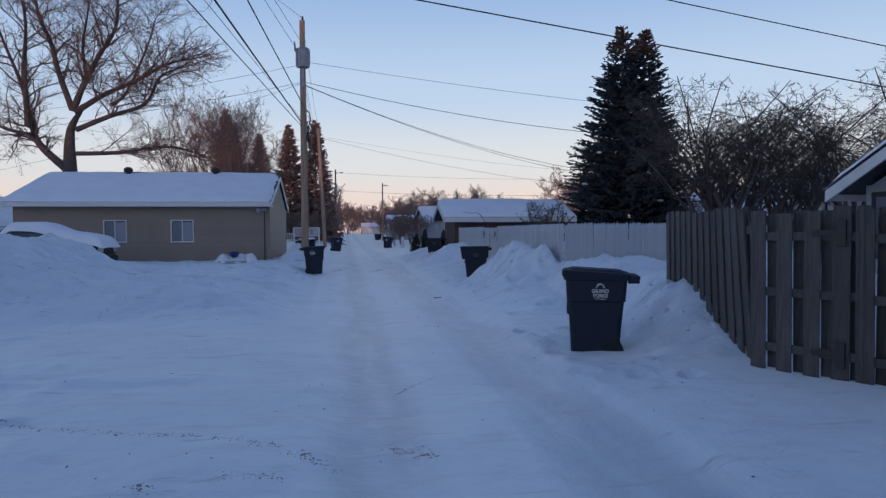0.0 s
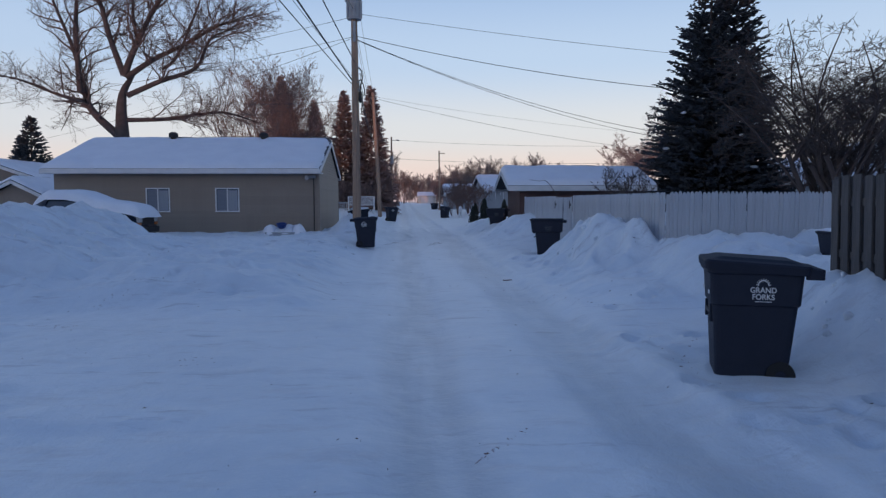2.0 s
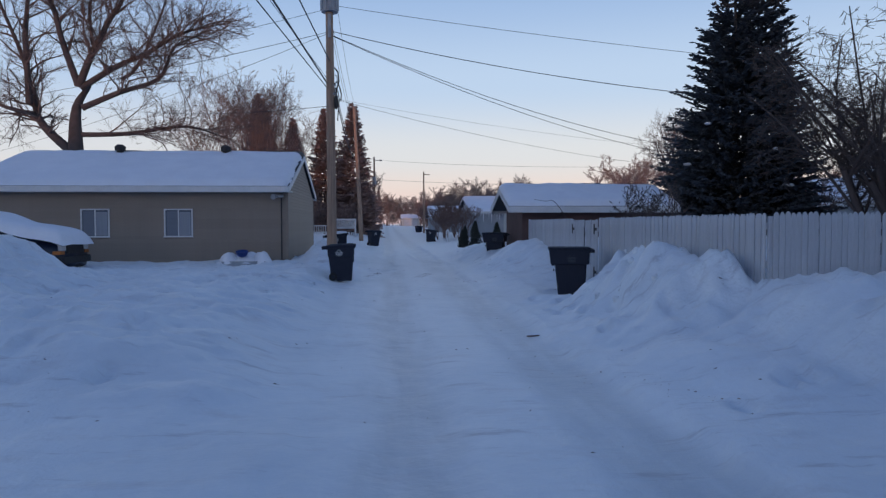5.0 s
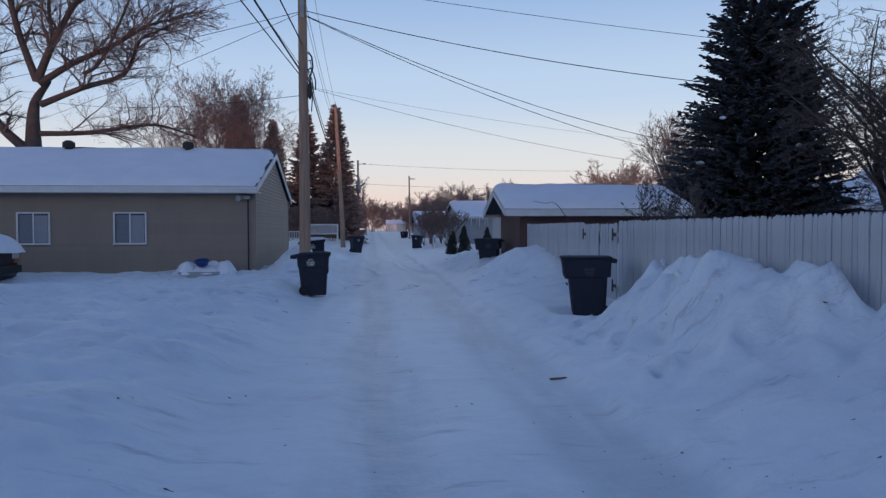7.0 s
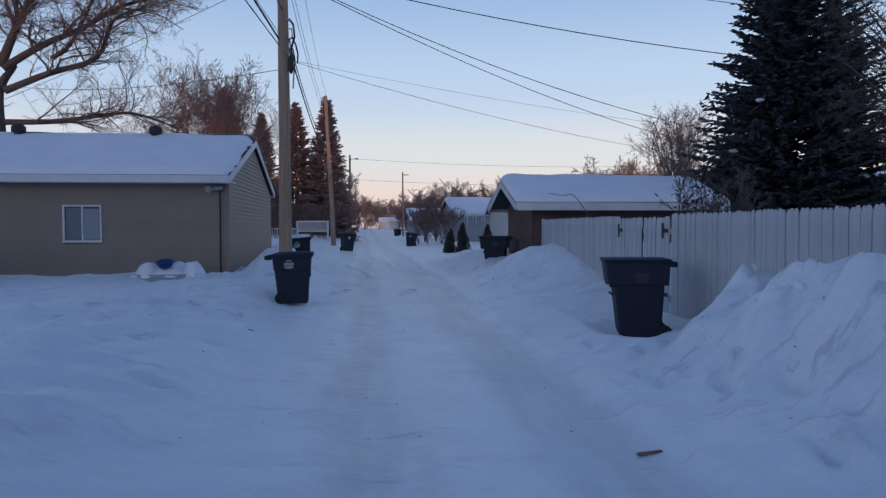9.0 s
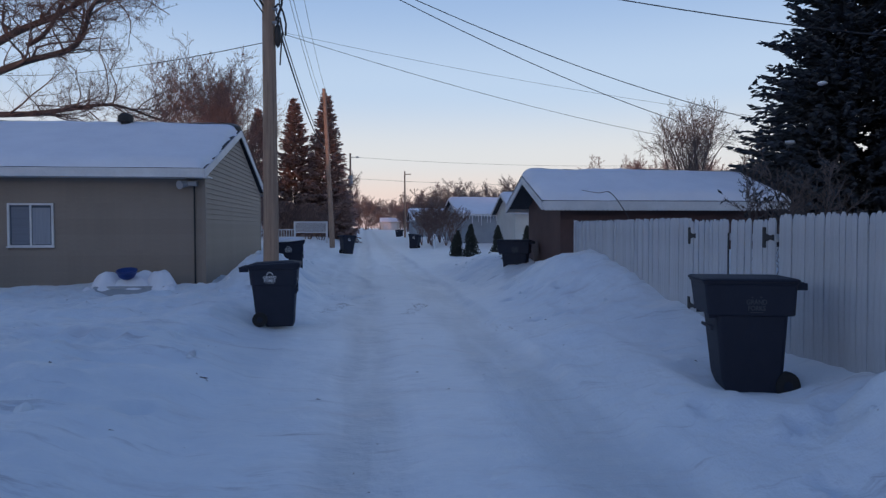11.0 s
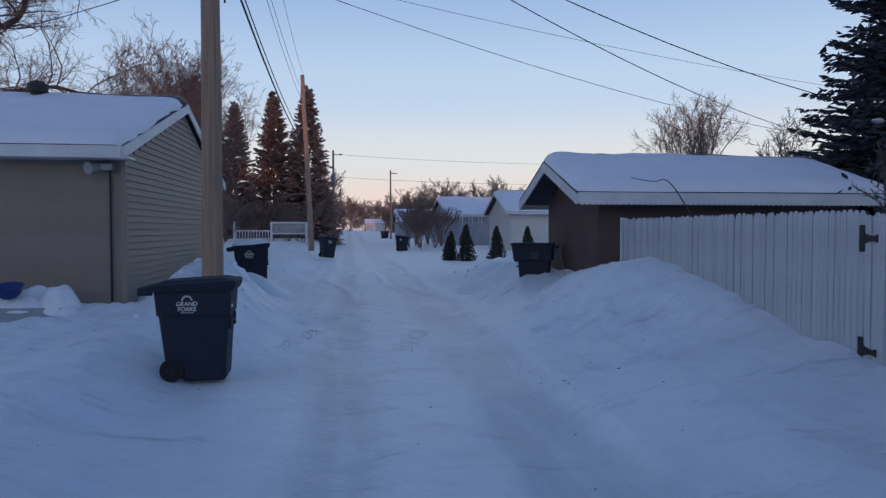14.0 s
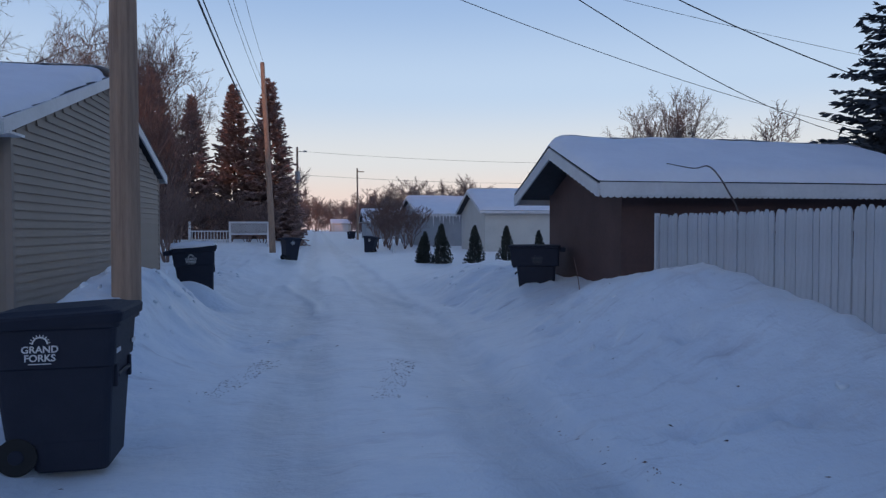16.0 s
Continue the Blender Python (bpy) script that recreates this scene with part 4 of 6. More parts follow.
for x, y, z, tilt, yaw, label in (
        (4.22, 32.5, 0.1, 0, 160, "black deep-collared wheeled cart beside the brown garage wall"),
        (7.15, 12.8, -0.06, 2, 175, "black deep-collared wheeled cart buried in snow behind the fence")):
    made = tagged(copy_thing(gate_cart, pose(x, y, z, 0, tilt, yaw)), label)
    if "buried" in label:
        bm = bmesh.new()
        loft(bm, [ring_box(bm, z, -0.46 * k, 0.46 * k, 0.34 * k, 0.06 * k) for z, k in ((1.09, 1.02), (1.12, 1.0), (1.14, 0.85), (1.15, 0.4))])
        part("snow_cap", bm, M_SNOW, made, "thin snow lying on the lid", smooth=True)


# ---- poles and wires ----
def utility_pole(x, y, z0, height, r0, r1, lean=(0, 0), label="tall weathered wooden utility pole"):
    p = thing("utility_pole", pose(x, y, z0), label, "utility pole", "poles along the alley")
    bm = bmesh.new()
    n, s = 30, 18
    rings = []
    for i in range(n + 1):
        u = i / n
        r = r0 + (r1 - r0) * u
        cx, cy = lean[0] * u + 0.015 * math.sin(u * 5), lean[1] * u
        rings.append([bm.verts.new((cx + r * math.cos(2 * math.pi * k / s) * (1 + 0.025 * math.sin(k * 2.3 + i * 0.4)), cy + r * math.sin(2 * math.pi * k / s), u * height)) for k in range(s)])
    loft(bm, rings)
    part("shaft", bm, M_POLE, p, smooth=True)
    return p


P1 = (-1.75, 29.3)
pole = utility_pole(*P1, 0.0, 10.5, 0.165, 0.11, label="tall weathered wooden utility pole with a grey transformer can")
can = part("transformer", tube((0.0, -0.0, 8.55), (0.0, -0.0, 9.3), 0.27, 0.27, 20), M_METAL, pole, "grey fluted transformer can", smooth=False)
for k in range(10):
    a = 2 * math.pi * k / 10
    part("fin", box(0.262, 0.3, -0.02, 0.02, 8.6, 9.25, 0.004, Matrix.Rotation(a, 4, "Z")), M_METAL, can)
part("lid", tube((0, 0, 9.3), (0, 0, 9.36), 0.29, 0.2, 20), M_METAL, can)
part("bushing", tube((-0.3, -0.05, 9.2), (-0.34, -0.05, 9.6), 0.05, 0.03, 10), M_METAL, can)
part("insulator", tube((0, 0, 10.5), (0, 0, 10.68), 0.05, 0.035, 10), M_DARK, pole)
bm = bmesh.new()
loft(bm, [[bm.verts.new((0.2 + r * math.cos(k * math.pi / 5), -0.09 + r * math.sin(k * math.pi / 5), z)) for k in range(10)] for z, r in ((5.38, 0.012), (5.44, 0.05), (5.52, 0.066), (5.74, 0.066), (5.82, 0.05), (5.86, 0.03))])
part("splice_case", bm, M_BLACK, pole, "black hanging cable splice case", smooth=True)
for k, pts in enumerate((((0.15, -0.05, 6.75), (0.26, -0.09, 6.6), (0.29, -0.1, 6.3), (0.22, -0.1, 6.05), (0.2, -0.09, 5.84)),
                         ((0.13, -0.08, 6.2), (0.22, -0.12, 6.28), (0.31, -0.1, 6.12), (0.36, 0.0, 5.9), (0.33, 0.15, 5.7)),
                         ((0.15, -0.04, 5.9), (0.25, -0.1, 6.0), (0.3, -0.12, 5.7), (0.26, -0.1, 5.3), (0.24, -0.09, 5.02)),
                         ((0.16, -0.06, 6.5), (0.22, -0.1, 6.5), (0.25, -0.1, 6.2), (0.17, -0.08, 5.98)))):
    bm = bmesh.new()
    for u, w in zip(pts, pts[1:]):
        add_tube(bm, u, w, 0.024 - 0.004 * k, 0.024 - 0.004 * k, 7)
    part("cable_loop", bm, M_WIRE, pole, smooth=True)
for z in (6.72, 6.18, 5.9):
    part("bracket", box(0.09, 0.2, -0.1, -0.04, z - 0.025, z + 0.025, 0.006), M_METAL, pole)
part("spool_rack", box(-0.05, 0.05, -0.2, -0.12, 7.7, 8.45, 0.006), M_METAL, pole)

pole2 = utility_pole(-1.75, 56.6, 0.4, 9.9, 0.16, 0.11, (-0.5, 1.2), "bare leaning wooden utility pole lit orange near its top")
pole3 = utility_pole(-1.35, 92.0, 0.0, 10.0, 0.15, 0.1, label="wooden utility pole with a small grey can and a lamp arm")
part("transformer", tube((0, -0.3, 6.4), (0, -0.3, 7.5), 0.26, 0.26, 14), M_METAL, pole3, "grey transformer can")
part("lamp_arm", tube((0, 0, 9.5), (0.7, 0, 9.6), 0.03, 0.03, 8), M_METAL, pole3)
part("lamp_head", box(0.6, 0.95, -0.1, 0.1, 9.5, 9.66, 0.03), M_METAL, pole3)
pole4 = utility_pole(6.0, 113.0, 0.0, 9.8, 0.15, 0.1, label="far wooden utility pole with a short crossarm")
part("crossarm", box(-0.1, 0.9, -0.05, 0.05, 9.3, 9.42), M_POLE, pole4)


def wire_through(z_pole, via, y_end, r, dx=0.0, sag=0.0):
    """A wire from the first pole through a place, drawn on to y_end."""
    p = Vector((P1[0] + dx, P1[1], z_pole))
    v = Vector(via)
    q = p + (v - p) * ((y_end - p.y) / (v.y - p.y))
    cable("power_line", p, q, sag, r)


wire_through(6.1, (-2.99, 13, 6.0), -14, 0.014, -0.1)
wire_through(6.25, (-2.65, 14, 6.35), -14, 0.024, -0.1)
wire_through(6.4, (-2.87, 14, 6.35), -14, 0.008, -0.1)
wire_through(6.95, (-2.33, 16.5, 7.2), -14, 0.018)
wire_through(8.9, (-2.6, 22, 9.08), -14, 0.009)
wire_through(9.5, (-2.44, 23.5, 9.6), -14, 0.009)
wire_through(10.6, (-2.6, 24.5, 9.95), -14, 0.008)
for za, zb, sag, r, dx in ((6.1, 6.5, 0.5, 0.022, 0.12), (6.3, 6.9, 0.5, 0.014, 0.12), (8.6, 9.2, 0.5, 0.008, 0), (10.6, 10.3, 0.6, 0.008, 0), (8.2, 8.7, 0.5, 0.008, 0)):
    cable("power_line", (P1[0] + dx, P1[1], za), (-2.2, 57.8, zb), sag, r)
for za, q, sag, r in ((8.78, (24, 28.0, 6.31), 0.32, 0.011), (7.93, (24, 27.4, 5.59), 0.95, 0.017), (7.8, (24, 37.4, 4.84), 1.48, 0.015), (7.78, (24, 45.25, 5.12), 1.16, 0.015), (5.75, (24, 39.9, 4.34), 0.91, 0.008), (5.76, (24, 33.56, 4.38), 0.62, 0.005)):
    cable("power_line", (P1[0] + 0.1, P1[1], za), q, sag, r * 0.75, "service wire from the pole to a house")
for za, q, sag, r in ((8.65, (-32, 46, 7.8), 0.5, 0.01), (7.9, (-32, 44, 6.4), 0.5, 0.012), (7.85, (-26, 50, 5.4), 0.4, 0.01), (5.50, (-28, 58.6, 12.40), 1.15, 0.012)):
    cable("power_line", (P1[0] - 0.1, P1[1], za), q, sag, r * 0.75, "service wire from the pole to a house")
a, b = Vector((1.29, 12.0, 5.67)), Vector((10.49, 12.0, 4.37))
cable("power_line", a + (a - b) * 4, b + (b - a) * 1.2, 0.0, 0.013, "thick service cable across the alley")
a, b = Vector((4.94, 10.0, 5.16)), Vector((8.73, 10.0, 4.57))
cable("power_line", a + (a - b) * 9, b + (b - a) * 2.0, 0.0, 0.009, "thin service cable across the alley")
for za, zb in ((9.6, 9.5), (7.2, 7.2)):
    cable("power_line", (-1.35, 92, za), (40, 96, zb), 0.5, 0.014, "far cable across the alley")

# ---- trees ----
class Limbs:
    """Collects tapered tubes into one mesh."""
    def __init__(self):
        self.v, self.f = [], []

    def tube(self, pts, r0, r1, sides):
        base = len(self.v)
        n = len(pts)
        for i, p in enumerate(pts):
            d = (pts[min(i + 1, n - 1)] - pts[max(i - 1, 0)]).normalized()
            a = d.cross(Vector((0.31, 0.2, 0.93))).normalized()
            b = d.cross(a)
            r = r0 + (r1 - r0) * i / (n - 1)
            for k in range(sides):
                w = 2 * math.pi * k / sides
                self.v.append(p + a * (r * math.cos(w)) + b * (r * math.sin(w)))
        for i in range(n - 1):
            for k in range(sides):
                j = (k + 1) % sides
                self.f.append((base + i * sides + k, base + i * sides + j, base + (i + 1) * sides + j, base + (i + 1) * sides + k))


def spikes(out, pts, rnd, count, length, r, up):
    """Fine twigs: thin bent needles that end in a point."""
    for i in range(count):
        u = (i + rnd.random()) / count
        k = min(int(u * (len(pts) - 1)), len(pts) - 2)
        p = pts[k].lerp(pts[k + 1], u * (len(pts) - 1) - k)
        d = (pts[k + 1] - pts[k]).normalized()
        d = (d * 0.8 + Vector((rnd.gauss(0, 0.6), rnd.gauss(0, 0.6), rnd.gauss(up, 0.45)))).normalized()
        ln = length * rnd.uniform(0.3, 0.85)
        a = d.cross(Vector((0.3, 0.5, 0.81))).normalized() * r
        b = d.cross(a)
        q = p + d * (ln * 0.5)
        tip = q + (d + Vector((rnd.gauss(0, 0.35), rnd.gauss(0, 0.35), rnd.gauss(0.05, 0.35)))).normalized() * (ln * 0.6)
        n = len(out.v)
        out.v.extend((p + a, p - a * 0.5 + b * 0.87, p - a * 0.5 - b * 0.87, q + a * 0.7, q - a * 0.35 + b * 0.6, q - a * 0.35 - b * 0.6, tip))
        out.f.extend(((n, n + 1, n + 4, n + 3), (n + 1, n + 2, n + 5, n + 4), (n + 2, n, n + 3, n + 5), (n + 3, n + 4, n + 6), (n + 4, n + 5, n + 6), (n + 5, n + 3, n + 6)))


def sprout(out, pts, r, level, rnd, length, up=0.35, dense=1.0, thin=0.006, twig=2.2, wob=0.14):
    """Side branches along a limb, theirs in turn, and fine twigs at the end."""
    if level <= 1:
        spikes(out, pts, rnd, max(3, int(len(pts) * twig)), length, thin, up * 0.6)
        return
    n = max(2, int(len(pts) * dense * 1.7))
    for i in range(n):
        u = 0.12 + 0.88 * (i + rnd.random()) / n
        k = min(int(u * (len(pts) - 1)), len(pts) - 2)
        f = u * (len(pts) - 1) - k
        p = pts[k].lerp(pts[k + 1], min(f, 1))
        d = (pts[k + 1] - pts[k]).normalized()
        side = Vector((rnd.gauss(0, 1), rnd.gauss(0, 1), rnd.gauss(0, 0.7))).normalized()
        d = (d * 0.75 + side * 0.85 + Vector((0, 0, up))).normalized()
        ln = length * rnd.uniform(0.5, 1.15) * (0.55 + 0.5 * math.sin(math.pi * min(1, u + 0.1)))
        seg = max(2, min(6, int(ln / 0.35)))
        path = [p]
        for s in range(seg):
            d = (d + Vector((rnd.gauss(0, wob), rnd.gauss(0, wob), rnd.gauss(0.02, wob * 0.75)))).normalized()
            path.append(path[-1] + d * (ln / seg))
        rr = max(thin * 1.2, r * (0.42 - 0.2 * u))
        out.tube(path, rr, max(thin * 0.7, rr * 0.3), 5 if rr > 0.05 else 3)
        spikes(out, path, rnd, max(2, int(seg * twig * 0.4)), ln * 0.4, thin, up * 0.6)
        sprout(out, path, rr, level - 1, rnd, ln * 0.6, up * 0.8, dense, thin, twig, wob)


def smooth_path(pts, per=4):
    out = []
    n = len(pts)
    for i in range(n - 1):
        p0, p1, p2, p3 = pts[max(i - 1, 0)], pts[i], pts[i + 1], pts[min(i + 2, n - 1)]
        for s in range(per):
            t = s / per
            out.append(0.5 * ((2 * p1) + (p2 - p0) * t + (2 * p0 - 5 * p1 + 4 * p2 - p3) * t * t + (3 * p1 - p0 - 3 * p2 + p3) * t ** 3))
    out.append(pts[-1])
    return out


def big_tree():
    """The old spreading tree behind the long garage, limb by limb."""
    t = thing("tree", label="large bare spreading tree, its lower trunk lit orange", category="tree")
    rnd = random.Random(11)
    limbs = (
        (0.55, ((-1, -60), (-0.5, 0), (0, 60), (10, 100))),
        (0.30, ((5, 92), (25, 140), (50, 190), (80, 250), (92, 330), (100, 390))),
        (0.27, ((5, 95), (-15, 160), (-25, 210), (-40, 260), (-50, 330), (-48, 390))),
        (0.26, ((8, 90), (55, 125), (105, 150), (165, 180), (205, 195), (235, 197))),
        (0.24, ((10, 60), (65, 85), (125, 110), (160, 150), (185, 170), (215, 182))),
        (0.20, ((2, 18), (75, 20), (135, 28), (185, 28), (220, 20), (245, 8))),
        (0.36, ((-6, -10), (-50, 30), (-70, 65), (-85, 140), (-110, 230), (-120, 320))),
        (0.24, ((-70, 65), (-75, 170), (-80, 250), (-65, 330), (-60, 400))),
        (0.2, ((-62, 50), (-105, 60), (-185, 90), (-240, 95))),
        (0.15, ((70, 105), (95, 130), (130, 220), (150, 260), (170, 270))),
        (0.16, ((30, 150), (25, 210), (35, 280), (30, 350))))
    core, fine = Limbs(), Limbs()
    for i, (r, pts) in enumerate(limbs):
        path = smooth_path([Vector((-18.76 + a * 0.0385, 50 + (0 if k == 0 else rnd.uniform(-0.45, 0.45) * min(k, 3)), 6.42 + b * 0.0389)) for k, (a, b) in enumerate(pts)])
        if i == 0:
            path[0].z = -0.3
        core.tube(path, r * (1.1 if i == 0 else 0.82), r * (0.2 if i == 0 else 0.05), 9)
        if i:
            sprout(fine, path, r * 0.7, 4, rnd, 4.4, 0.2, 0.55, 0.0065, 2.6, 0.24)
            sprout(fine, path, r * 0.5, 3, rnd, 2.8, 0.2, 0.6, 0.0065, 2.6, 0.24)
    from_lists("trunk", core.v, core.f, M_TRUNK, t, True)
    from_lists("crown", fine.v, fine.f, M_BARK, t)
    return t


def bare_tree(name, label, seed, height, spread, trunk_r, levels=4, dense=0.6, stems=1, mat=None, thin=0.012, up=0.45, twig=2.2):
    """A bare tree or bush that forks from one or several stems."""
    t = thing(name, label=label, category="tree" if height > 3 else "bush")
    rnd = random.Random(seed)
    core, fine = Limbs(), Limbs()
    heads = []
    for s in range(stems):
        a = rnd.uniform(0, 6.28)
        lean = spread * (0.12 if stems == 1 else 0.45) * rnd.uniform(0.4, 1)
        top = Vector((lean * math.cos(a), lean * math.sin(a), height * rnd.uniform(0.38, 0.5)))
        path = smooth_path([Vector((0, 0, -0.2)), top * 0.5 + Vector((rnd.gauss(0, 0.1), rnd.gauss(0, 0.1), 0)), top], 4)
        core.tube(path, trunk_r, trunk_r * 0.7, 8)
        heads.append((path, top))
    for path, top in heads:
        for k in range(5 if stems == 1 else 3):
            a = rnd.uniform(0, 6.28)
            start = path[len(path) // 2 + rnd.randrange(len(path) // 2)]
            end = start + Vector((spread * math.cos(a) * rnd.uniform(0.35, 1), spread * math.sin(a) * rnd.uniform(0.35, 1), (height - start.z) * rnd.uniform(0.55, 1.0)))
            mid = start.lerp(end, 0.5) + Vector((rnd.gauss(0, 0.05), rnd.gauss(0, 0.05), 0.06)) * height
            limb = smooth_path([start, mid, end], 5)
            core.tube(limb, trunk_r * 0.5, trunk_r * 0.12, 6)
            sprout(fine, limb, trunk_r * 0.3, levels, rnd, height * 0.24, up, dense, thin, twig)
    from_lists("trunk", core.v, core.f, mat or M_BARK, t, True)
    from_lists("crown", fine.v, fine.f, mat or M_BARK, t)
    return t


def spruce(label, seed, height, radius, mat, tops=(0.0,), clump=0.3, rows=46, power=0.8, bottom=0.3, snow=0):
    """Drooping whorls of boughs, each a spine with many small needle sprays."""
    t = thing("spruce", label=label, category="tree")
    rnd = random.Random(seed)
    core = Limbs()
    core.tube([Vector((0, 0, -0.2)), Vector((0, 0, height * 0.5)), Vector((0, 0, height * 0.93))], radius * 0.07, 0.03, 8)
    v, f = [], []
    def spray(p, d, s):
        side = d.cross(Vector((0, 0, 1)))
        if side.length < 0.01:
            return
        side.normalize()
        side = (side + Vector((0, 0, rnd.uniform(-0.5, 0.5)))).normalized()
        b = len(v)
        tip = p + d * s
        v.extend((p - d * s * 0.2, p + side * s * 0.34 + d * s * 0.3 - Vector((0, 0, s * 0.12)), tip, p - side * s * 0.34 + d * s * 0.3 - Vector((0, 0, s * 0.12)), p + d * s * 0.35 + Vector((0, 0, s * 0.14))))
        f.extend(((b, b + 1, b + 4), (b + 1, b + 2, b + 4), (b + 2, b + 3, b + 4), (b + 3, b, b + 4), (b, b + 3, b + 2, b + 1)))
    for k, ox in enumerate(tops):
        hh = height * (1 - 0.0 * k) * rnd.uniform(0.98, 1.0)
        for i in range(rows):
            u = (i + rnd.random() * 0.7) / rows
            z = bottom + (hh - bottom) * u
            reach = radius * (1 - u) ** power * (0.92 if ox else 1) + 0.12
            if ox:
                core_x = ox * (0.35 + 0.65 * u)
            else:
                core_x = 0
            n = max(5, int(7 + 12 * (1 - u)))
            for j in range(n):
                a = rnd.uniform(0, 6.28)
                ln = reach * rnd.uniform(0.72, 1.1)
                d = Vector((math.cos(a), math.sin(a), rnd.uniform(-0.28, -0.02) + 0.5 * u * u))
                p = Vector((core_x, 0, z))
                m = max(2, int(ln / (clump * 0.42)))
                for s in range(m):
                    w = (s + 0.6) / m
                    if w < 0.3 and m > 4:
                        continue
                    q = p + d * (ln * w) + Vector((0, 0, 0.16 * ln * w * w - 0.05 * ln))
                    for e in range(2):
                        dd = (d + Vector((rnd.gauss(0, 0.5), rnd.gauss(0, 0.5), rnd.gauss(-0.05, 0.25)))).normalized()
                        spray(q, dd, clump * rnd.uniform(0.7, 1.25) * (1.15 - 0.45 * w))
        b = Vector((ox, 0, hh))
        for s in range(10):
            spray(b - Vector((0, 0, 0.09 * s)), Vector((rnd.gauss(0, 0.3), rnd.gauss(0, 0.3), 1)).normalized(), clump * 0.8)
    from_lists("trunk", core.v, core.f, M_BARK, t, True)
    from_lists("crown", v, f, mat, t)
    for k in range(snow):
        a, u = rnd.uniform(3.4, 5.6), rnd.uniform(0.12, 0.55)
        r = radius * (1 - u) ** power * rnd.uniform(0.8, 0.95)
        bm = bmesh.new()
        bmesh.ops.create_icosphere(bm, subdivisions=2, radius=1)
        for q in bm.verts:
            q.co = q.co * (1 + 0.4 * noise.noise(q.co * 1.5 + Vector((k, 0, 0))))
        part("snow_clump", bm, M_SNOW, t, "small clump of snow on a bough", smooth=True).matrix_basis = pose(r * math.cos(a), r * math.sin(a), height * u, 0, 0, k * 50) @ Matrix.Diagonal((rnd.uniform(0.1, 0.22), 0.1, 0.06, 1))
    return t


big_tree()
spruce("big dark blue spruce with two tops behind the fence", 5, 11.7, 3.75, M_NEEDLE, (0.0, 1.2), 0.27, 92, 0.82, snow=5).matrix_basis = pose(13.6, 32.2, 0)
far = spruce("tall spruce behind a lattice fence, sunset red put into its needles", 6, 15.4, 3.3, M_NEEDLE_SUNSET, (0.0,), 0.5, 84, 0.78)
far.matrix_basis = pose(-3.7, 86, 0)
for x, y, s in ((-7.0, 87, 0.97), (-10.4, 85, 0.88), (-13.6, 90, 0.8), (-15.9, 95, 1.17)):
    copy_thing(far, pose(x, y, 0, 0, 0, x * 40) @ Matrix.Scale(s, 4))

red = bare_tree("tree", "bare reddish tree with many upright stems", 21, 16.5, 5.6, 0.14, 4, 0.42, 6, M_TWIG, 0.0095, 0.4, 2.6)
red.matrix_basis = pose(-14.5, 78, 0)
for x, y, s, r in ((-11.0, 72, 0.85, 50), (-19, 84, 0.9, 100), (-8.5, 66, 0.6, 170), (-10.0, 63, 0.78, 230)):
    copy_thing(red, pose(x, y, 0, 0, 0, r) @ Matrix.Scale(s, 4))
crab = bare_tree("tree", "bare spreading crabapple with arching branches", 33, 7.2, 4.6, 0.11, 4, 0.62, 8, M_DARK_BARK, 0.0065, -0.22, 2.3)
crab.matrix_basis = pose(15.4, 25.5, 0)
copy_thing(crab, pose(18.6, 23.5, 0, 0, 0, 130) @ Matrix.Scale(0.95, 4))
copy_thing(crab, pose(20.5, 28.5, 0, 0, 0, 250) @ Matrix.Scale(0.98, 4))
copy_thing(crab, pose(17.4, 29.2, 0, 0, 0, 60) @ Matrix.Scale(1.05, 4))

wood = [bare_tree("tree", "bare far tree in a dusky row", 40 + k, 9.5, 5.2, 0.12, 3, 0.62, 3 + k % 2, M_HAZE_TWIG, 0.017, 0.35, 4.2) for k in range(4)]
grove = [bare_tree("tree", "bare fine-twigged tree behind the houses", 50 + k, 12, 4.6, 0.15, 3, 0.48, 2 + k % 2, M_TWIG, 0.018, 0.3, 3.4) for k in range(3)]
rnd = random.Random(77)
spots = []
for k in range(18):
    y = 128 + 8.0 * k
    spots.append((13 + rnd.uniform(0.0, 0.1) * y, y, rnd.uniform(0.6, 0.85)))
    spots.append((22 + rnd.uniform(0.12, 0.5) * y, 140 + 3.5 * k, rnd.uniform(1.15, 1.4)))
    if k % 2:
        spots.append((-6 - rnd.uniform(0, 0.05) * y, y - 15, rnd.uniform(0.45, 0.75)))
for k in range(11):
    spots.append((12.5 + rnd.uniform(0, 7), 140 + 10 * k, rnd.uniform(0.5, 0.75)))
    spots.append((-4.5 - rnd.uniform(0, 4), 112 + 11 * k, rnd.uniform(0.5, 0.8)))
for k in range(11):
    spots.append((-12 + 3 * k, 262 + rnd.uniform(0, 40), rnd.uniform(0.8, 1.15)))
for k in range(14):
    spots.append((-5.5 - rnd.uniform(0, 9), 100 + 9 * k, rnd.uniform(0.6, 1.0)))
    spots.append((12 + rnd.uniform(0, 0.11) * (150 + 8 * k), 150 + 8 * k, rnd.uniform(0.5, 0.7)))
for k in range(18):
    spots.append((-24 + 3.6 * k, 300 + rnd.uniform(0, 30), rnd.uniform(0.8, 1.1)))
for k in range(11):
    spots.append((-3.6 - rnd.uniform(0, 2.2), 96 + 10 * k, rnd.uniform(0.5, 0.8)))
for x, y, k in ((25, 152, 0.7), (27.5, 149, 0.85), (30, 153, 0.9), (32.5, 150, 0.85), (35.5, 155, 0.75)):
    spots.append((x, y, k))
near_spots = []
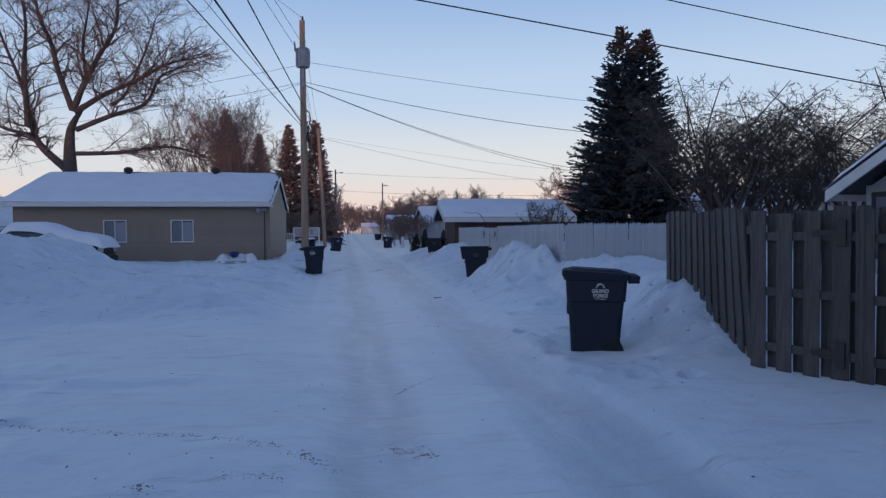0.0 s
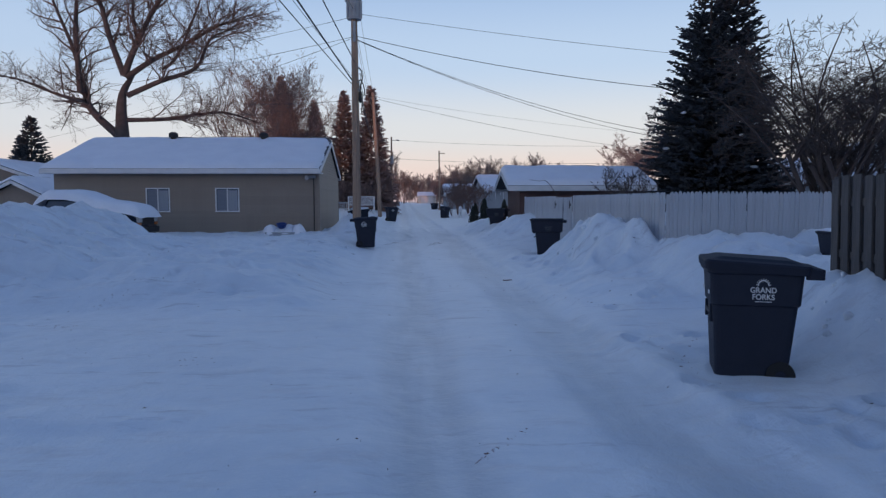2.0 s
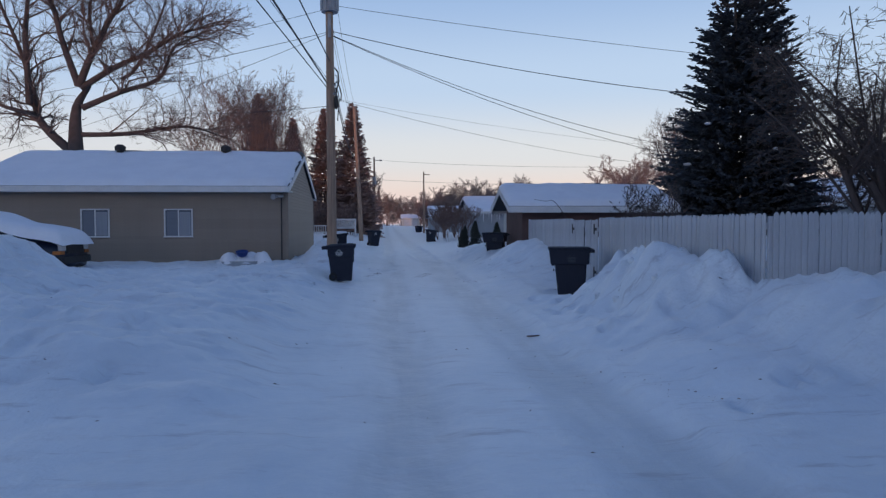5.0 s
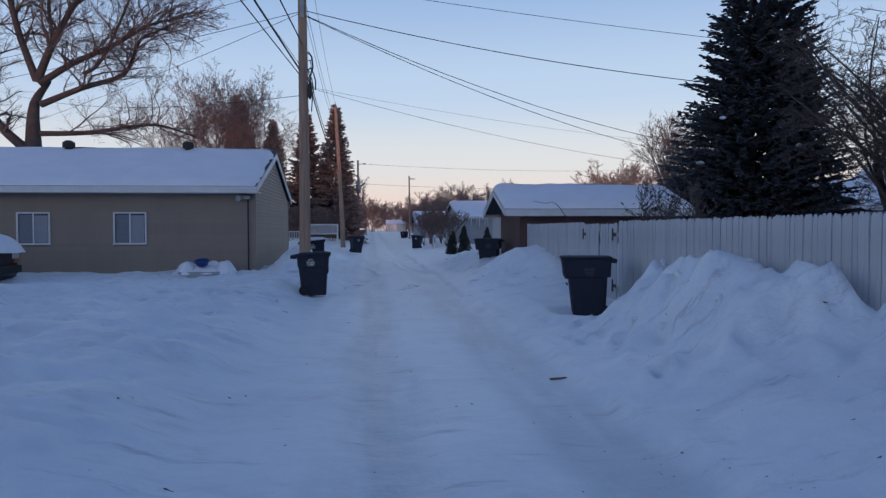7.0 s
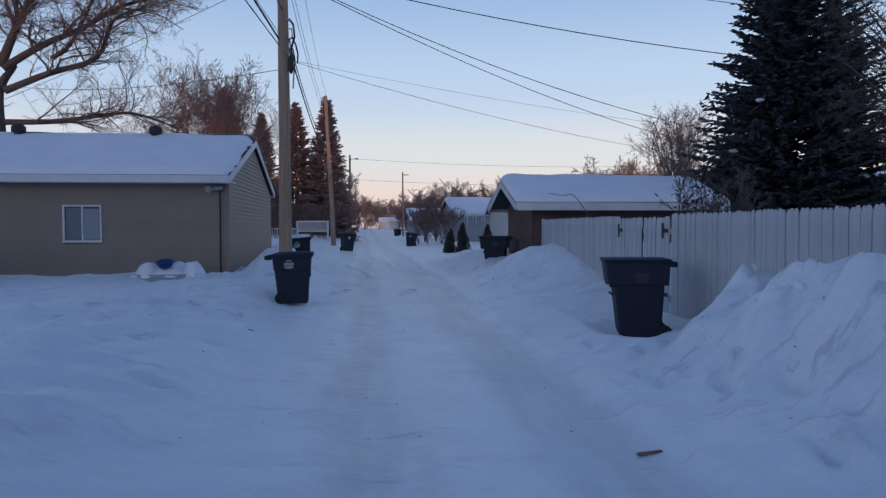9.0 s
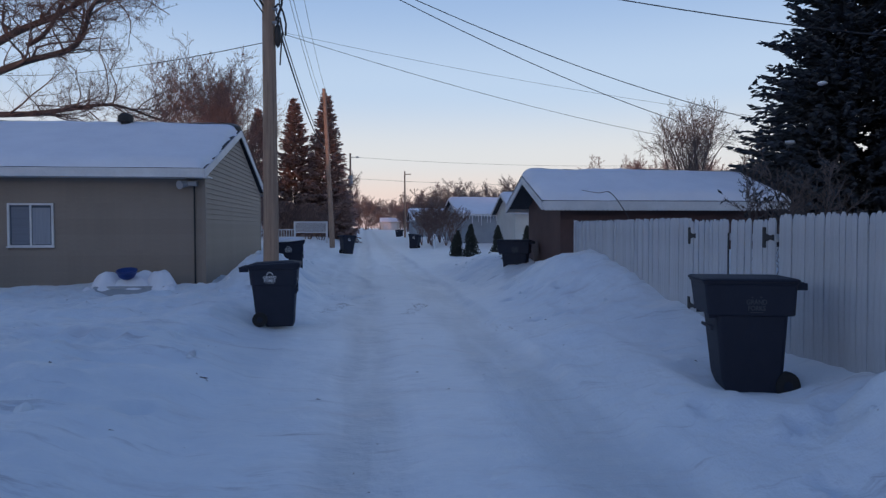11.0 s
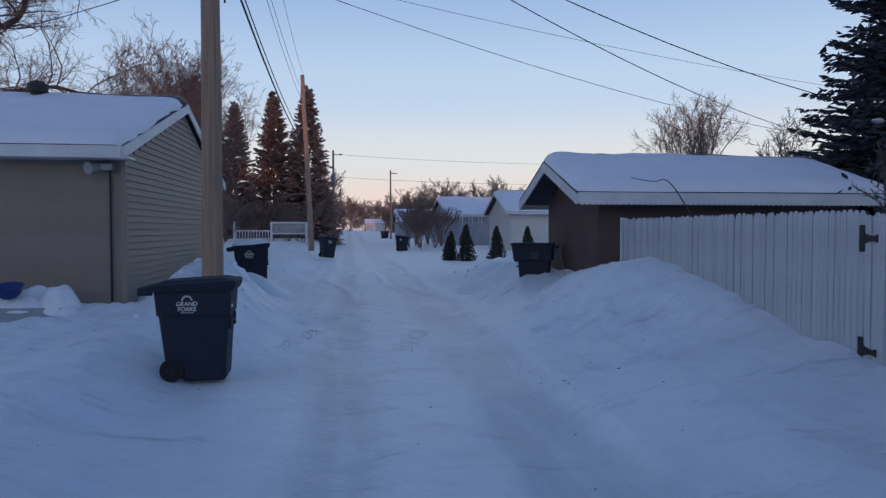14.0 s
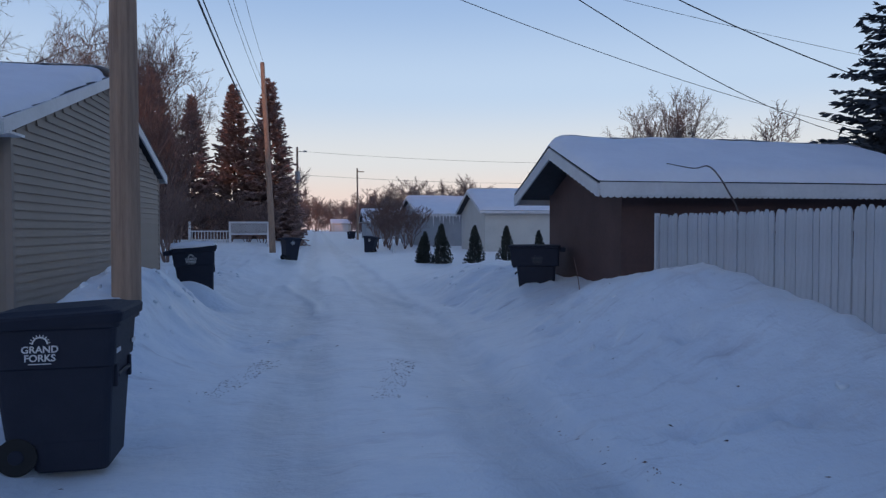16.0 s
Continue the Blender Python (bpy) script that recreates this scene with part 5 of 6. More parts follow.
for k in range(13):
    near_spots.append((-14 - 2.7 * k + rnd.uniform(-1, 1), rnd.uniform(66, 92), rnd.uniform(0.55, 0.85)))
for x, y, s in ((21, 38, 0.5), (26, 41, 0.55), (23, 33, 0.45), (30, 31, 0.5), (47, 104, 0.8), (53, 104, 0.75), (25, 54, 0.82), (31, 58, 0.75), (29, 46, 0.6), (34, 44, 0.7), (33, 36, 0.65)):
    near_spots.append((x, y, s))
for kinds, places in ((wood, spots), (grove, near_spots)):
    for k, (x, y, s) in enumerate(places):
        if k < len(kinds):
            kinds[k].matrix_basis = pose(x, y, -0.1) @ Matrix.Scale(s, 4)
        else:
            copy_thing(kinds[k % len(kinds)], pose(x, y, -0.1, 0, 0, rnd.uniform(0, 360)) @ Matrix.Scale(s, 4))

lone = bare_tree("tree", "bare round-crowned tree standing behind the houses", 73, 15.6, 3.7, 0.2, 3, 0.45, 4, M_BARK, 0.013, 0.3, 2.2)
lone.matrix_basis = pose(39.3, 92, -0.1)
copy_thing(lone, pose(28, 70, -0.1, 0, 0, 120) @ Matrix.Scale(0.76, 4))
dark = spruce("dark green spruce standing behind a low house", 8, 8.6, 2.7, M_NEEDLE, (0.0,), 0.36, 44, 0.8)
dark.matrix_basis = pose(-30, 60, 0)
copy_thing(dark, pose(-33, 64, 0, 0, 0, 90) @ Matrix.Scale(0.85, 4))


# ---- more houses ----
def plain_house(label, m, x0, x1, y0, y1, z_wall, z_peak, wall, over=0.4, snow=0.22, z0=-0.1):
    h = thing("house", m, label, "house")
    gable_walls(h, x0, x1, y0, y1, z0, z_wall, z_peak - 0.08, wall)
    slope = (z_peak - z_wall) / ((y1 - y0) / 2)
    roof_parts(h, x0 - over, x1 + over, y0 - over, y1 + over, z_wall + 0.02 - slope * over * 0.5, z_peak + 0.08, snow=snow, nu=40)
    return h


white_garage = plain_house("cream sided garage with snow on its roof", Matrix(), 11.6, 19.0, 65.3, 72.7, 2.85, 4.25, M_WHITE_WALL)
part("wall_lamp", box(16.4, 16.5, 65.18, 65.3, 1.6, 2.3, 0.02), M_BLACK, white_garage)
house2 = plain_house("pale grey house with icicles under a snowy roof", Matrix(), 9.8, 20.0, 81.4, 96.5, 2.95, 4.7, M_GREY_WALL)
rnd = random.Random(9)
for k in range(34):
    x = 9.9 + k * 0.3
    part("icicle", tube((x, 80.95, 2.8), (x, 80.95, 2.8 - rnd.uniform(0.2, 1.1)), 0.05, 0.008, 5), M_SNOW, house2)
plain_house("small far house with a snowy roof", Matrix(), 7.5, 16.0, 118, 127, 2.8, 4.4, M_GREY_WALL)
end_garage = plain_house("small white garage at the far end of the alley", pose(0, 0, 0.7), 5.6, 11.6, 240, 247, 2.9, 4.0, M_WHITE_WALL)
part("garage_door", box(6.4, 10.8, 239.9, 239.98, 0.1, 2.5, 0.02), M_TRIM, end_garage)
near_house = plain_house("blue-grey house with a snowy gable roof behind the fence", Matrix(), 8.4, 14.0, 3.8, 10.0, 2.3, 3.75, M_GREY_WALL)
w = part("window", box(8.36, 8.4, 8.8, 9.75, 1.2, 2.1), M_GLASS, near_house, "dark window with a wide frame")
for a, b, c, d in ((8.72, 9.83, 2.1, 2.18), (8.72, 9.83, 1.12, 1.2), (8.72, 8.8, 1.2, 2.1), (9.75, 9.83, 1.2, 2.1)):
    part("window_frame", box(8.35, 8.399, a, b, c, d, 0.004), M_DARK, w)
plain_house("pale grey house behind bare crabapple branches", Matrix(), 22.5, 27.0, 40, 47, 2.7, 3.9, M_GREY_WALL)
plain_house("pale house with a snow-laden gable", pose(0, 0, 0, 0, 0, 90), 40, 48, -34.5, -27.6, 3.2, 5.3, M_GREY_WALL)
plain_house("low tan house with deep snow on the roof", pose(0, 0, 0, 0, 0, 90), 42, 50, 18.6, 27.0, 2.3, 3.8, M_TAN)
plain_house("small tan gabled shed deep in snow", pose(0, 0, 0, 0, 0, 90), 37, 40.5, 17.7, 20.0, 2.0, 2.6, M_TAN, 0.3)


# ---- parked car under snow ----
def snowy_car():
    c = thing("car", pose(-11.0, 26.6, 0.0), "dark blue parked car buried under thick snow", "car")
    side = [(-0.95, 0.4), (2.2, 0.4), (2.28, 0.6), (2.25, 1.1), (2.05, 1.2), (0.95, 1.28), (0.25, 1.68), (0.05, 1.74), (-0.6, 1.74), (-0.9, 1.2), (-0.98, 0.65)]
    bm = prism(side, -0.88, 0.88)
    bmesh.ops.bevel(bm, geom=list(bm.edges), offset=0.06, segments=3, affect="EDGES", clamp_overlap=True)
    part("body", bm, M_CAR, c, smooth=True)
    part("side_window", prism([(0.85, 1.26), (0.22, 1.63), (-0.55, 1.65), (-0.78, 1.26)], -0.9, -0.885), M_GLASS, c)
    part("bumper", box(2.2, 2.36, -0.86, 0.86, 0.56, 0.76, 0.04), M_DARK, c)
    part("grille", box(2.24, 2.3, -0.5, 0.5, 0.84, 1.06, 0.01), M_BLACK, c)
    for s in (-1, 1):
        h = part("headlight", box(2.1, 2.3, s * 0.7 - 0.14, s * 0.7 + 0.14, 0.92, 1.09, 0.02), M_LAMP_GLASS, c)
        part("turn_signal", box(2.08, 2.29, s * 0.76 - 0.13, s * 0.76 + 0.13, 0.82, 0.91, 0.01), M_AMBER, h)
        for x in (-0.45, 1.4):
            w = part("wheel", tube((x, s * 0.74, 0.33), (x, s * 0.9, 0.33), 0.33, 0.33, 22), M_TYRE, c)
            part("rim", tube((x, s * 0.89, 0.33), (x, s * 0.905, 0.33), 0.2, 0.18, 16), M_METAL, w)
    part("mirror", box(0.55, 0.75, -1.05, -0.89, 1.25, 1.4, 0.03), M_CAR, c)
    bm = bmesh.new()
    nu, nv = 60, 26
    grid = []
    for j in range(nv):
        row = []
        for i in range(nu):
            u, v = i / (nu - 1), j / (nv - 1)
            x, y = -1.08 + 3.48 * u, -0.98 + 1.96 * v
            roofline = np.interp(x, (-1.1, -0.65, 0.0, 0.3, 0.95, 2.1, 2.4), (1.5, 1.74, 1.74, 1.68, 1.45, 1.22, 1.13))
            e = min(u, 1 - u) * 3.48
            f = min(v, 1 - v) * 1.96
            k = 1 - math.exp(-(min(e, f) / 0.13))
            row.append(bm.verts.new((x, y, roofline + 0.3 * k + 0.04 * noise.noise((x * 1.3, y * 1.3, 0)) - 0.06 * (1 - k))))
        grid.append(row)
    for j in range(nv - 1):
        for i in range(nu - 1):
            bm.faces.new((grid[j][i], grid[j][i + 1], grid[j + 1][i + 1], grid[j + 1][i]))
    part("snow_cover", bm, M_SNOW, c, "thick rounded snow on roof and bonnet", smooth=True)


snowy_car()


# ---- yard things ----
def snow_heap(bm, cx, cy, rx, ry, z0, h, seed, n=28):
    """A rounded heap of snow."""
    rings = []
    for j in range(1, 11):
        t = j / 10
        ring = []
        for k in range(n):
            a = 2 * math.pi * k / n
            wob = 1 + 0.16 * noise.noise((math.cos(a) * 1.4, math.sin(a) * 1.4, seed))
            zz = z0 + h * (1 - t ** 2.6) * (1 + 0.22 * noise.noise((math.cos(a) * t * 2, math.sin(a) * t * 2, seed + 5)))
            ring.append(bm.verts.new((cx + rx * t * wob * math.cos(a), cy + ry * t * wob * math.sin(a), zz)))
        rings.append(ring)
    loft(bm, rings[::-1], False, True)
    bmesh.ops.recalc_face_normals(bm, faces=bm.faces)


def patio_box():
    b = thing("patio_box", label="grey patio box with a blue bowl buried under snow", category="garden box")
    part("box", box(-5.3, -3.85, 29.2, 29.85, -0.05, 0.42, 0.02, None), M_GREY_WALL, b)
    part("slanted_lid", box(-0.68, 0.68, -0.02, 0.02, 0, 0.36, 0.006, pose(-4.64, 28.98, 0.14, -48, 0, 0)), M_GREY_WALL, b, "pale grey slanted lid")
    part("lid_edge", box(-0.7, 0.7, -0.03, 0.0, -0.03, 0.012, 0.006, pose(-4.64, 28.98, 0.14, -20, 0, 0)), M_DARK, b)
    bm = bmesh.new()
    loft(bm, [[bm.verts.new((r * math.cos(k * math.pi / 12), r * math.sin(k * math.pi / 12), z)) for k in range(24)] for z, r in ((0.0, 0.06), (0.02, 0.12), (0.07, 0.19), (0.14, 0.225), (0.19, 0.235), (0.195, 0.25), (0.21, 0.25), (0.21, 0.225), (0.16, 0.2))])
    part("bowl", bm, M_BLUE, b, "round blue plastic bowl", smooth=True).matrix_basis = pose(-4.64, 29.26, 0.56, 14, 0, 0) @ Matrix.Diagonal((0.82, 0.82, 0.95, 1))
    for x, y, rx, ry, z, h in ((-5.12, 29.5, 0.42, 0.42, 0.05, 0.62), (-4.6, 29.66, 0.85, 0.38, 0.05, 0.6), (-4.05, 29.5, 0.42, 0.45, 0.05, 0.64), (-4.6, 29.38, 0.62, 0.24, 0.2, 0.36), (-4.95, 28.86, 0.5, 0.16, -0.02, 0.14), (-4.2, 28.84, 0.3, 0.15, -0.02, 0.1), (-5.36, 29.15, 0.24, 0.36, 0.0, 0.4), (-3.8, 29.2, 0.24, 0.4, 0.0, 0.42)):
        bm = bmesh.new()
        snow_heap(bm, x, y, rx, ry, z, h, x + y)
        part("snow_cap", bm, M_SNOW, b, smooth=True)


patio_box()
first_cart.matrix_basis = pose(3.33, 8.8, -0.135, 0, 0, 161) @ Matrix.Diagonal((1, 1, 1.11, 1))   # the tallest of them


def lattice_fence():
    f = thing("lattice_fence", label="white lattice screen and rail fence standing in snow", category="fence")
    y = 66.0
    for x in (-7.4, -4.95, -2.6):
        part("post", box(x - 0.07, x + 0.07, y - 0.07, y + 0.07, 0.3, 2.1, 0.01), M_TRIM, f)
    for z in (1.25, 2.0):
        part("rail", box(-4.88, -2.67, y - 0.03, y + 0.03, z, z + 0.1, 0.006), M_TRIM, f)
    for z in (0.9, 1.45):
        part("rail", box(-7.33, -5.02, y - 0.03, y + 0.03, z, z + 0.08, 0.006), M_TRIM, f)
    bm = bmesh.new()
    x0, x1, z0, z1 = -4.87, -2.68, 1.36, 1.99
    for s in (1, -1):
        for k in range(-4, 16):
            a = x0 + k * 0.18
            p, q = (a, z0), (a + (z1 - z0), z1)
            if q[0] < x0 or p[0] > x1:
                continue
            lo, hi = max(0, (x0 - p[0]) / (z1 - z0)), min(1, (x1 - p[0]) / (z1 - z0))
            pa, qa = (p[0] + (z1 - z0) * lo, z0 + (z1 - z0) * lo), (p[0] + (z1 - z0) * hi, z0 + (z1 - z0) * hi)
            if s < 0:
                pa, qa = (x0 + x1 - pa[0], pa[1]), (x0 + x1 - qa[0], qa[1])
            add_tube(bm, (pa[0], y + s * 0.012, pa[1]), (qa[0], y + s * 0.012, qa[1]), 0.022, 0.022, 4)
    part("lattice", bm, M_TRIM, f, "white diagonal lattice")
    for k in range(12):
        part("baluster", box(-7.28 + k * 0.19, -7.23 + k * 0.19, y - 0.02, y + 0.02, 0.5, 1.45), M_TRIM, f)


lattice_fence()


def cedar(label, seed, height, radius):
    """A narrow cedar of many upright sprays."""
    t = thing("cedar", label=label, category="shrub", group="young cedars in the yard")
    rnd = random.Random(seed)
    core = Limbs()
    core.tube([Vector((0, 0, -0.3)), Vector((0, 0, height * 0.4)), Vector((0, 0, height * 0.85))], 0.04, 0.01, 6)
    v, f = [], []
    for i in range(2200):
        u = rnd.random() ** 1.15
        a = rnd.uniform(0, 6.28)
        r = radius * (1 - u) ** 0.75 * (0.85 + 0.3 * math.sin(a * 3 + u * 7)) * rnd.uniform(0.35, 1.05) * min(1, (u + 0.12) * 6)
        p = Vector((r * math.cos(a), r * math.sin(a), u * height))
        d = Vector((math.cos(a) * 0.5 + rnd.gauss(0, 0.2), math.sin(a) * 0.5 + rnd.gauss(0, 0.2), 0.9)).normalized()
        s = rnd.uniform(0.07, 0.13)
        side = d.cross(Vector((rnd.gauss(0, 1), rnd.gauss(0, 1), 0.2))).normalized()
        b = len(v)
        v.extend((p, p + d * s * 0.5 + side * s * 0.35, p + d * s, p + d * s * 0.5 - side * s * 0.35))
        f.append((b, b + 1, b + 2, b + 3))
    from_lists("trunk", core.v, core.f, M_BARK, t)
    from_lists("foliage", v, f, M_CEDAR, t)
    return t


ced = cedar("dark bushy cedar standing in snow", 3, 1.75, 0.5)
ced.matrix_basis = pose(5.75, 49.8, gz(5.75, 49.8) - 0.1)
for x, y, s, r in ((5.25, 51.2, 0.82, 80), (5.0, 50.4, 0.7, 200), (7.0, 48.8, 0.95, 140), (9.3, 52.0, 0.95, 260), (11.4, 53.5, 0.85, 30)):
    copy_thing(ced, pose(x, y, gz(x, y) - 0.1, 0, 0, r) @ Matrix.Scale(s, 4))

bush = bare_tree("bush", "bare dense shrub with snow caught in its twigs", 61, 3.0, 1.5, 0.03, 3, 0.5, 7, M_TWIG, 0.008, 0.4)
bush.matrix_basis = pose(5.2, 74, 0.2)
for x, y, s, r in ((6.2, 76, 1.15, 40), (7.2, 73, 1.0, 90), (6.4, 81, 1.2, 200), (8.4, 78, 1.1, 300), (5.8, 71, 0.8, 130), (7.9, 84, 1.25, 15), (-3.6, 100, 1.4, 50), (-4.4, 108, 1.5, 150), (-3.4, 116, 1.4, 250), (-4.2, 126, 1.7, 10), (-3.6, 138, 1.7, 90), (-4.0, 152, 1.9, 200), (-3.6, 170, 2.0, 300), (12.5, 196, 2.2, 40), (10.5, 180, 1.8, 120), (-5.0, 47.5, 1.0, 10), (-5.8, 50, 0.9, 120), (-7.0, 70, 1.1, 70), (-5.6, 71, 1.2, 160), (-4.3, 70, 1.0, 220), (-8.6, 69, 1.2, 20), (-3.4, 72, 1.1, 280), (-10.0, 68, 1.1, 330)):
    copy_thing(bush, pose(x, y, 0.2, 0, 0, r) @ Matrix.Scale(s, 4))


def garden_hoops():
    f = thing("garden_fence", label="low white hooped wire garden fence in snow", category="fence")
    for k in range(9):
        x, y = 5.0 + 0.05 * k, 61.5 + 0.42 * k
        bm = bmesh.new()
        pts = [(0.2 * math.cos(math.pi * i / 10), 0.55 + 0.25 * math.sin(math.pi * i / 10)) for i in range(11)]
        pts = [(0.2, -0.2)] + pts + [(-0.2, -0.2)]
        for (a, b), (c, d) in zip(pts, pts[1:]):
            add_tube(bm, (a, 0, b), (c, 0, d), 0.014, 0.014, 5)
        part("hoop", bm, M_TRIM, f).matrix_basis = pose(x, y, 0.35, 0, 0, 60)


garden_hoops()


# ---- saplings and a broken branch ----
def twig(name, label, pts, r0, r1, mat=None):
    out = Limbs()
    path = smooth_path([Vector(p) for p in pts], 4)
    out.tube(path, r0, r1, 6)
    ob = from_lists(name, out.v, out.f, mat or M_BARK, None, True)
    return tagged(ob, label, "branch")


twig("branch", "bare bent branch rising over the fence", ((6.4, 29.7, 0.2), (6.3, 29.6, 1.6), (6.05, 29.55, 2.1), (5.75, 29.5, 2.42), (5.5, 29.5, 2.4), (5.1, 29.5, 2.46)), 0.016, 0.006)
twig("weed_stalk", "dry weed stalk standing in the snow", ((4.35, 30.7, 0.2), (4.33, 30.7, 0.7), (4.22, 30.65, 1.15)), 0.012, 0.004, M_TWIG)


def leafy_sapling():
    t = bare_tree("sapling", "thin sapling with a few dark dead leaves", 71, 3.1, 0.8, 0.03, 3, 0.8, 3, M_BARK, 0.006, 0.4)
    rnd = random.Random(4)
    v, f = [], []
    for i in range(150):
        a = rnd.uniform(0, 6.28)
        p = Vector((rnd.gauss(0, 0.4), rnd.gauss(0, 0.4), rnd.uniform(1.7, 3.0)))
        d = Vector((math.cos(a), math.sin(a), -0.8)).normalized()
        s = d.cross(Vector((0, 0, 1))).normalized()
        w = rnd.uniform(0.05, 0.09)
        b = len(v)
        v.extend((p, p + d * w + s * w * 0.5, p + d * w * 2, p + d * w - s * w * 0.5))
        f.append((b, b + 1, b + 2, b + 3))
    from_lists("leaves", v, f, M_DARK, t)
    t.matrix_basis = pose(7.65, 26.0, -0.35)


leafy_sapling()


# ---- crumbs and sticks on the snow ----
def debris(name, label, places, size, seed, mat, category):
    """Small dark clods lying on the snow, in one mesh."""
    rnd = random.Random(seed)
    v, f = [], []
    for x, y in places:
        z = gz(x, y)
        s = size * rnd.uniform(0.4, 1.3)
        a = rnd.uniform(0, 3.14)
        dx, dy = math.cos(a) * s, math.sin(a) * s
        b = len(v)
        k = rnd.uniform(0.12, 0.4)
        v.extend(((x - dx, y - dy, z - 0.004), (x + dy * k, y - dx * k, z - 0.004), (x + dx, y + dy, z - 0.004), (x - dy * k, y + dx * k, z - 0.004), (x + dx * 0.1, y + dy * 0.1, z + s * 0.22)))
        f.extend(((b, b + 1, b + 4), (b + 1, b + 2, b + 4), (b + 2, b + 3, b + 4), (b + 3, b, b + 4)))
    ob = from_lists(name, v, f, mat)
    tagged(ob, label, category, kind="stuff")


rnd = random.Random(15)
debris("twigs_and_clods", "scattered dark twigs and dirt clods on the snow", [(rnd.uniform(-5, 4.2), rnd.uniform(2.5, 34)) for k in range(330)], 0.026, 1, M_BARK, "debris")
marks = []
for x0, y0, x1, y1, w, n in ((-3.6, 6.2, -2.6, 5.95, 0.035, 60), (-2.7, 5.98, -1.7, 5.64, 0.03, 110), (-1.7, 5.64, -1.15, 5.44, 0.03, 80), (-1.1, 5.42, -0.5, 5.05, 0.035, 110), (-0.45, 4.95, -0.08, 4.63, 0.04, 80), (0.28, 5.07, 0.62, 4.72, 0.04, 90), (-1.4, 4.38, -1.2, 4.36, 0.04, 40), (-0.8, 4.5, -0.42, 4.43, 0.03, 60), (-4.9, 11.46, -4.1, 11.32, 0.06, 70), (-4.3, 12.6, -4.1, 13.0, 0.12, 40), (-2.3, 9.6, -1.6, 9.3, 0.1, 30), (0.5, 6.7, 0.95, 7.25, 0.015, 40), (2.5, 24.6, 2.1, 27.5, 0.04, 60), (3.2, 12.2, 2.2, 13.8, 0.1, 40), (2.95, 8.3, 3.0, 9.8, 0.2, 40)):
    for k in range(n):
        u = rnd.random()
        marks.append((x0 + (x1 - x0) * u + rnd.gauss(0, w), y0 + (y1 - y0) * u + rnd.gauss(0, w)))
tread = []
for k in range(300):
    u, v = rnd.random(), rnd.uniform(-0.13, 0.13)
    tread.append((-0.62 + 0.5 * u + v, 27.6 + 1.8 * u ** 1.3 + rnd.gauss(0, 0.03)))
    tread.append((1.02 + 0.42 * u + v * 1.1, 27.2 + 1.8 * u + rnd.gauss(0, 0.03)))
debris("tread_dirt", "brown dirt left by tyre treads on the packed snow", tread, 0.02, 5, M_BARK, "debris")
debris("tyre_crumbs", "dark crumbs pressed out by tyre treads", marks, 0.019, 2, M_TWIG, "debris")
debris("dark_clods", "dark frozen clods half sunk in the snow", [(3.72, 17.05), (3.76, 17.1), (4.4, 15.15), (4.42, 15.1), (-1.02, 13.4), (-1.06, 13.43), (-1.36, 21.4), (-1.3, 21.38), (-1.33, 21.42), (3.1, 12.0), (2.9, 14.6), (-1.9, 4.9)], 0.038, 4, M_DARK_BARK, "debris")
st = box(-0.16, 0.16, -0.025, 0.025, 0.0, 0.03, 0.006)
for v in st.verts:
    v.co.y *= 1 - 0.5 * (v.co.x + 0.16)
stick = part("stick", st, M_TWIG)
stick.matrix_basis = pose(2.2, 16.4, gz(2.2, 16.4), 0, 0, 12) @ Matrix.Scale(0.62, 4)
tagged(stick, "broken piece of wood lying on the packed snow", "stick")


